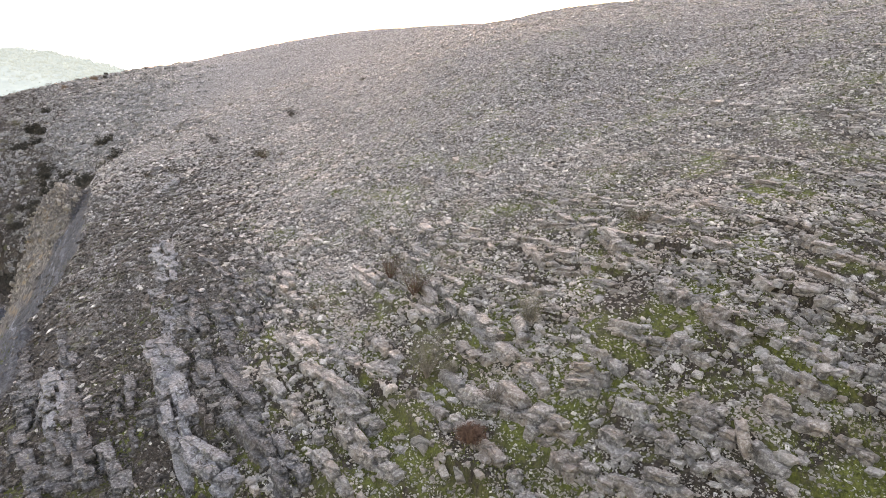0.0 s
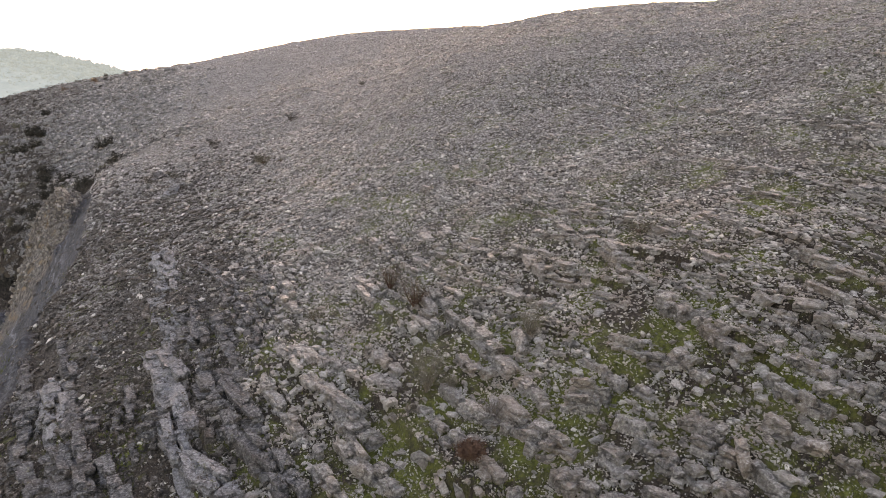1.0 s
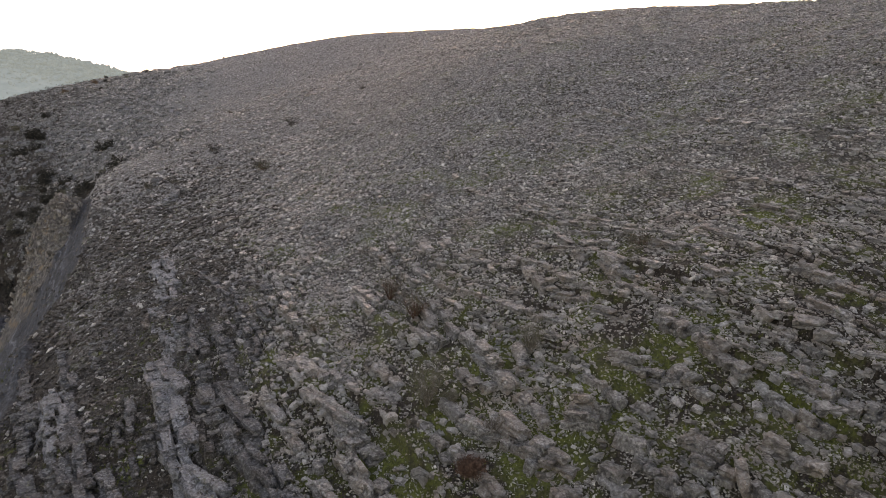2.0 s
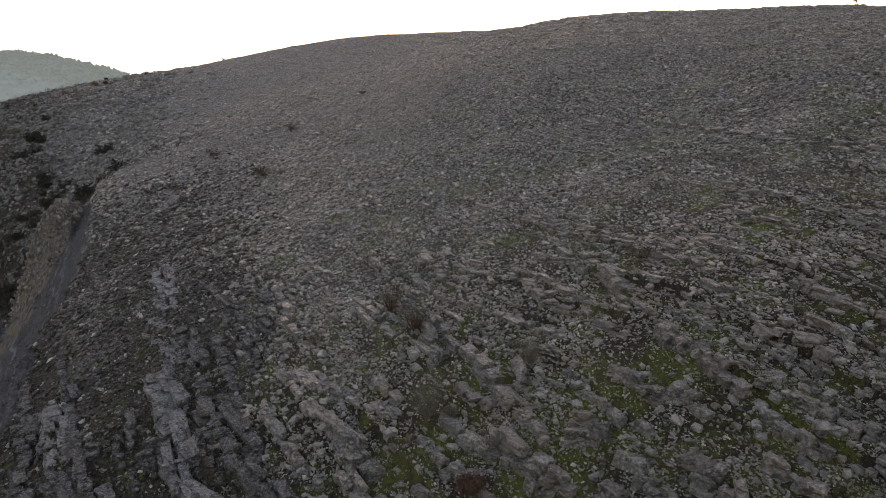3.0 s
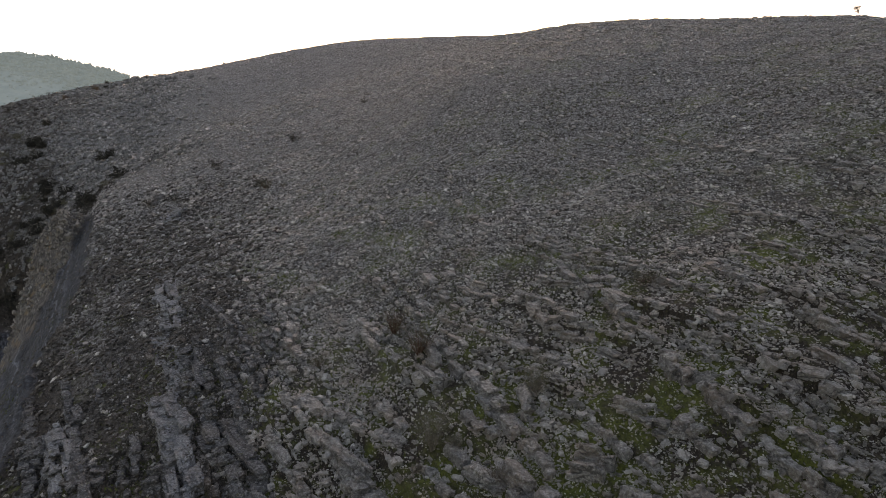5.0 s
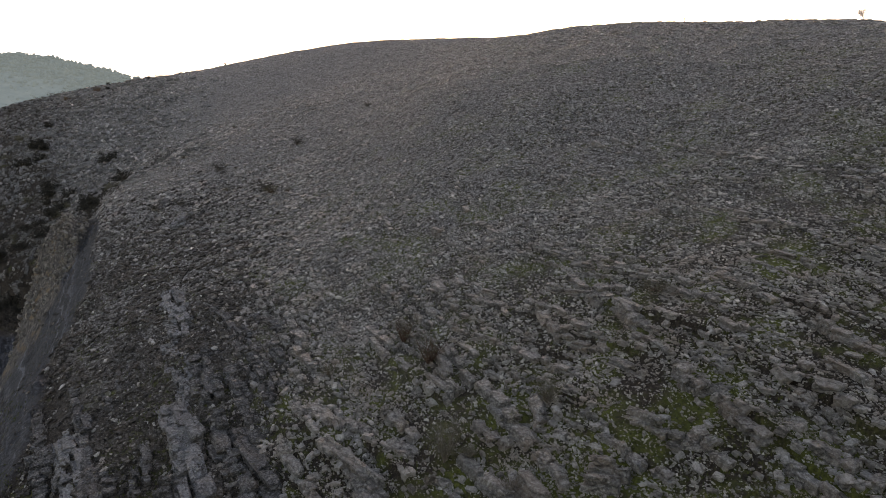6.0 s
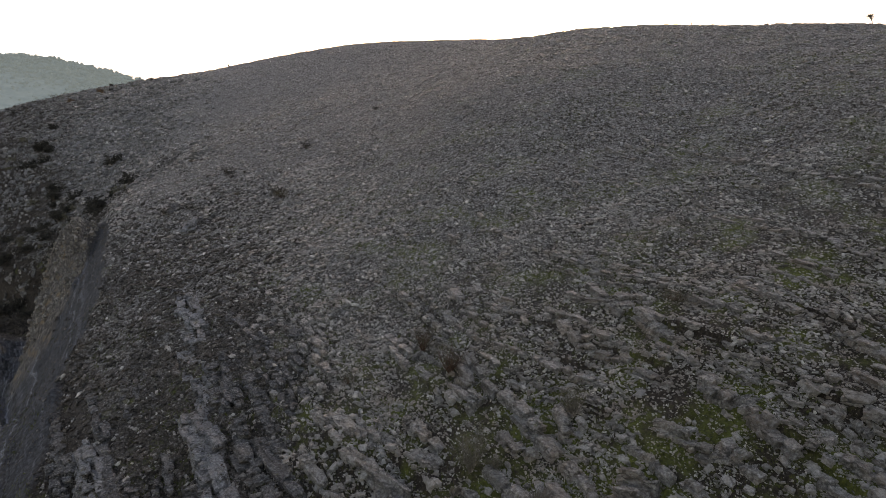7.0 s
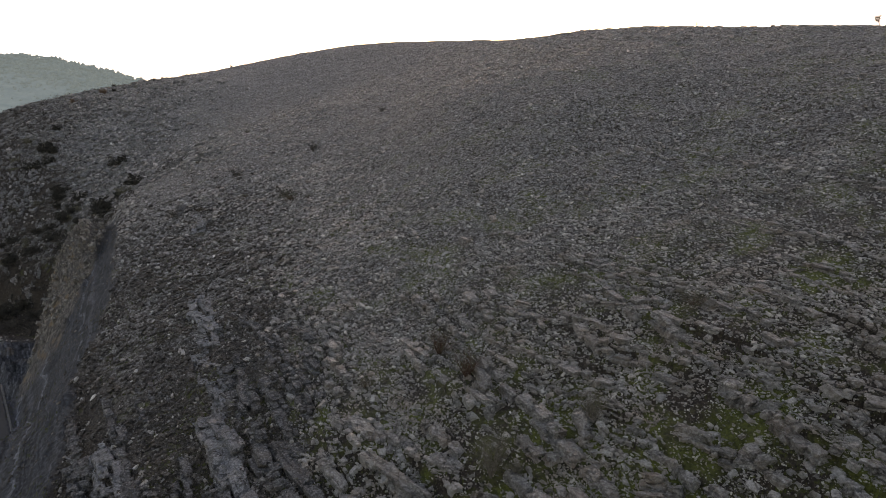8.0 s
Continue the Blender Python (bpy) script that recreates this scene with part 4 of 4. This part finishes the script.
def shrub(name, seed, height, spread, stems, twig_mat, leaf_mat, leaf_count, leaf_size, label, category="shrub", twig_label="", trunk=0.0, thick=0.02, bend=0.3):
    """A shrub or small tree of many thin limbs; leaf_count 0 leaves it bare."""
    rnd = random.Random(seed)
    root = new(name)
    lines, tips = [], []
    base_z = 0.0
    if trunk:
        main = limb(rnd, (0, 0, -0.2), (0.08, 0, 1), trunk + 0.2, thick * 3, 4, 0.08, 0.1)
        vs, fs = tubes([main], 6)
        part("trunk", mesh_of("trunk", vs, fs, BARK), root)
        base_z = main[-1][0].z
        start0 = main[-1][0]
    for _ in range(stems):
        a = rnd.uniform(0, 6.283)
        way = (math.cos(a) * spread, math.sin(a) * spread, rnd.uniform(0.5, 1.3))
        start = (math.cos(a) * 0.12 * spread, math.sin(a) * 0.12 * spread, -0.1) if not trunk else start0 - Vector((0, 0, rnd.uniform(0, trunk * 0.4)))
        line = limb(rnd, start, way, (height - base_z) * rnd.uniform(0.7, 1.1), thick * rnd.uniform(0.6, 1.2), 4, bend)
        lines.append(line)
        tips += [line[-1][0], line[-2][0]]
        for p, r in line[1:-1]:
            for _ in range(2):
                b = rnd.uniform(0, 6.283)
                sub = limb(rnd, p, (math.cos(b), math.sin(b), rnd.uniform(0.1, 1.0)), height * rnd.uniform(0.2, 0.35), r * 0.6, 3, bend)
                lines.append(sub)
                tips += [sub[-1][0], sub[-2][0]]
    vs, fs = tubes(lines)
    part("wood", mesh_of("wood", vs, fs, twig_mat), root, twig_label)
    if leaf_count:
        vs, fs = leaves(rnd, tips, leaf_count, height * 0.07, leaf_size)
        part("crown", mesh_of("crown", vs, fs, leaf_mat), root)
    return tagged(root, label, category)


def plant(ob, x, y, turn=0.0, scale=1.0, sink=0.05):
    ob.matrix_world = pose(x, y, float(ground_z(np.array([x]), np.array([y]))[0]) - sink, 0, 0, turn) @ Matrix.Diagonal((scale, scale, scale, 1))
    return ob


brown = plant(shrub("brown_shrub", 3, 1.25, 0.55, 70, TWIG_BROWN, TWIG_BROWN, 6500, 0.065, "dense dry reddish-brown shrub below a ledge"), 1.7, 41.0, sink=-0.2)
plant(shrub("bare_shrub", 5, 3.6, 0.22, 22, TWIG_GREY, LEAF_OLIVE, 2200, 0.05, "tall thin grey-green bush with sparse leaves", thick=0.04, bend=0.16), -1.2, 48.4)
tangle = plant(shrub("bare_shrub", 6, 1.5, 0.7, 60, TWIG_GREY, LEAF_OLIVE, 0, 0.05, "leafless tangle of pale grey twigs on a ledge", thick=0.03, bend=0.35), 3.1, 44.3, sink=-0.3)
for sd, x, y, h, lab in ((7, -2.5, 59.8, 2.9, "bare reddish-grey shrub behind a rock ledge"), (8, -5.0, 63.9, 2.6, "bare brown shrub among low rocks"), (9, 6.5, 50.3, 2.2, "thin leafless shrub on open grass"), (10, 0.6, 48.0, 1.2, "small leafless shrub beside a ledge")):
    plant(shrub("bare_shrub", sd, h, 0.35, 34, TWIG_BROWN if sd in (7, 8) else TWIG_GREY, LEAF_OLIVE, 900, 0.05, lab, thick=0.035, bend=0.2), x, y)

# low dry shrubs farther up the slope
low_a = shrub("low_shrub", 21, 1.6, 1.1, 30, TWIG_BROWN, LEAF_OLIVE, 500, 0.07, "low dry brown shrub on the stony slope", thick=0.03)
low_b = shrub("low_shrub", 22, 1.9, 0.8, 26, TWIG_GREY, LEAF_DARK, 700, 0.07, "low dark leafy shrub on the stony slope", thick=0.03)
low_spots = ((-30.8, 118.1), (-32.4, 120.0), (-27.6, 116.7), (-53.3, 123.7), (-41.3, 126.7), (-48.7, 123.9), (16.9, 58.1), (-37.8, 79.6), (-11.8, 62.0), (-31.7, 143.9), (-61.3, 158.2), (-18.9, 161.0), (-56.7, 183.4), (-46.5, 138.7))
for ob in (low_a, low_b):
    tagged(ob, group="low shrubs on the slope")
plant(low_a, *low_spots[0], 0, 1.3)
plant(low_b, *low_spots[1], 0, 1.2)
rng = random.Random(31)
for i, (x, y) in enumerate(low_spots[2:]):
    plant(copy_thing((low_a, low_b)[i % 2], Matrix()), x, y, rng.uniform(0, 360), rng.uniform(0.55, 1.15))

# shrubs along the far skyline
sky_shrub = shrub("skyline_shrub", 23, 2.6, 0.8, 14, BARK, LEAF_BRUSH, 420, 0.2, "dark shrub standing on the far skyline", thick=0.05)
tagged(sky_shrub, group="shrubs on the skyline")
sky_spots = ((-180.5, 420.0), (-177.0, 421.0), (-183.5, 423.0), (-155.5, 402.0), (-152.0, 404.0), (-160.0, 410.0), (-126.0, 394.0), (-31.0, 352.0), (-28.5, 354.0))
for i, (x, y) in enumerate(sky_spots):
    plant(sky_shrub if i == 0 else copy_thing(sky_shrub, Matrix()), x, y, 47.0 * i, 0.5 + 0.35 * ((i * 7) % 5) / 4 if y > 380 else 0.45)

# dark bushes and small trees in the side gully
gully_a = shrub("gully_bush", 41, 4.2, 0.9, 9, BARK, LEAF_DARK, 1300, 0.22, "dark evergreen bush in the rocky gully", "bush", thick=0.06)
gully_b = shrub("gully_bush", 42, 5.0, 0.7, 9, BARK, LEAF_DARK, 1300, 0.22, "tall dark evergreen bush in the rocky gully", "bush", trunk=1.0, thick=0.06)
gully_c = shrub("gully_bush", 43, 3.4, 1.0, 11, TWIG_GREY, LEAF_OLIVE, 600, 0.2, "greyish half-bare bush in the rocky gully", "bush", thick=0.05)
for ob in (gully_a, gully_b, gully_c):
    tagged(ob, group="bushes in the gully")
spots = [(-101.0, 194.0), (-98.0, 190.0), (-104.5, 197.0), (-153.5, 261.0), (-152.0, 256.0), (-165.4, 285.0), (-122.0, 221.0)]
spots += [(-95.0, 190.5), (-92.5, 189.0), (-96.5, 186.5)]
rng = random.Random(32)
while len(spots) < 72:
    y = rng.uniform(150, 215)
    spots.append((y * rng.uniform(-0.72, -0.55), y))
while len(spots) < 92:
    y = rng.uniform(185, 300)
    x = y * rng.uniform(-0.70, -0.47 if rng.random() < 0.3 else -0.56)
    if rng.random() < 0.35 + 0.65 * max(0, 1 - abs(y - 215) / 45):
        spots.append((x, y))
while len(spots) < 103:
    y = rng.uniform(330, 420)
    spots.append((y * rng.uniform(-0.66, -0.42), y))
for i, (x, y) in enumerate(spots):
    kind = (gully_a, gully_b, gully_c)[i % 3] if i > 6 else (gully_a, gully_b)[i % 2]
    ob = kind if not kind.location.y else copy_thing(kind, Matrix())
    plant(ob, x, y, rng.uniform(0, 360), (rng.uniform(0.55, 1.1) if y < 320 else rng.uniform(0.35, 0.6)) if i > 6 else rng.uniform(0.75, 0.95), 0.3)
rng = random.Random(33)
tips = []
while len(tips) < 3200:
    y = math.exp(rng.uniform(math.log(145), math.log(425)))
    x = y * rng.uniform(-0.74, -0.40)
    dens = 0.07 + 0.93 * max(0.0, min(1.0, (-x / y - 0.5) / 0.08)) * (1.0 if y < 205 else 0.35)
    if rng.random() < dens * float(step(0.35 if x > -0.55 * y else 0.2, 0.6 if x > -0.55 * y else 0.42, fbm(np.array([x / 16]), np.array([y / 16]), 63, 3))[0]):
        tips.append((x, y))
bxy = np.array(tips)
bz = ground_z(bxy[:, 0], bxy[:, 1])
rngn = np.random.default_rng(34)
per = 22
big = np.repeat(rngn.uniform(0.6, 1.9, len(bxy)), per)
cen = np.repeat(np.column_stack([bxy, bz]), per, 0) + rngn.normal(0, 1, (len(big), 3)) * np.stack([big * 0.5, big * 0.5, big * 0.35], -1) + np.stack([0 * big, 0 * big, big * 0.5], -1)
u = rngn.normal(0, 1, (len(big), 3))
u /= np.linalg.norm(u, axis=1, keepdims=True)
w = np.cross(u, rngn.normal(0, 1, (len(big), 3)))
w /= np.linalg.norm(w, axis=1, keepdims=True)
ls = (rngn.uniform(0.14, 0.32, len(big)))[:, None]
lv = np.stack([cen - u * ls, cen + w * ls * 0.5, cen + u * ls, cen - w * ls * 0.5], 1).reshape(-1, 3)
tagged(new("brushwood", mesh_of("brushwood", lv, np.arange(len(lv)).reshape(-1, 4), LEAF_BRUSH)), "dark low brushwood covering the gully sides", "brushwood", kind="stuff")
rust_a = plant(shrub("rust_bush", 51, 4.5, 0.9, 18, BARK, LEAF_RUST, 1200, 0.25, "orange-brown autumn bush near the skyline", "bush", thick=0.06), -199.0, 361.0, 0, 0.6)
plant(copy_thing(rust_a, Matrix()), -189.0, 372.0, 60, 0.7)

# lone trees on the ridge
plant(shrub("ridge_tree", 61, 2.5, 0.55, 9, BARK, LEAF_RIDGE, 900, 0.07, "small lone leafy tree on the bare ridge", "tree", trunk=0.7, thick=0.06), 84.3, 140.0, 0, 1.05)
plant(shrub("ridge_sapling", 62, 3.2, 0.35, 6, BARK, LEAF_RIDGE, 160, 0.1, "thin bare sapling on the ridge line", "tree", thick=0.07), 61.5, 179.0)

# ---- the road below the cut, with its kerb ----
def slab_strip(x_of, ys, half, low, high):
    """A strip of even thickness that follows x_of(y)."""
    vs, fs = [], []
    for y in ys:
        x = x_of(y)
        vs += [(x - half, y, low), (x + half, y, low), (x + half, y, high), (x - half, y, high)]
    for i in range(len(ys) - 1):
        a = 4 * i
        fs += [(a + k, a + (k + 1) % 4, a + 4 + (k + 1) % 4, a + 4 + k) for k in range(4)]
    fs += [(0, 3, 2, 1), (len(vs) - 4, len(vs) - 3, len(vs) - 2, len(vs) - 1)]
    return vs, fs


ys = [81 + 2.0 * k for k in range(21)]
vs, fs = slab_strip(lambda y: kerb_x(y) - 3.4, ys, 2.9, 9.6, 10.05)
tagged(new("road", mesh_of("road", vs, fs, ASPHALT)), "narrow dark asphalt road below the scree", "road", kind="structure")
vs, fs = slab_strip(lambda y: kerb_x(y) - 2.7, ys, 0.07, 10.0, 10.055)
tagged(new("road_line", mesh_of("road_line", vs, fs, WORN_PAINT)), "pale painted line along the asphalt road", "road line", kind="structure")
kerb = tagged(new("kerb"), "low kerb of spaced pale stones beside the road", "kerb")
kerb.location = (kerb_x(90), 90, 9.95)
stone_mesh = mesh_of("kerb_stone", BLOCKS[3][0] * np.array([0.4, 0.24, 0.34]), BLOCKS[3][1], KERB_STONE)
for k in range(42):
    y = 84.0 + 0.86 * k
    st = part("kerb_stone", stone_mesh, kerb)
    st.location = (kerb_x(y) - kerb_x(90), y - 90, 0.12)
    st.rotation_euler = (0, 0, -0.96 + 0.2 * math.sin(k * 7.0))
post_vs, post_fs = tubes([[(Vector((0, 0, -0.3)), 0.09), (Vector((0, 0, 0.9)), 0.08), (Vector((0, 0, 0.96)), 0.02)]], 8)
post = tagged(new("road_post", mesh_of("road_post", post_vs, post_fs, CONCRETE)), "short white marker post at the road's edge", "post")
post.location = (kerb_x(99.5) - 1.6, 99.5, 10.0)
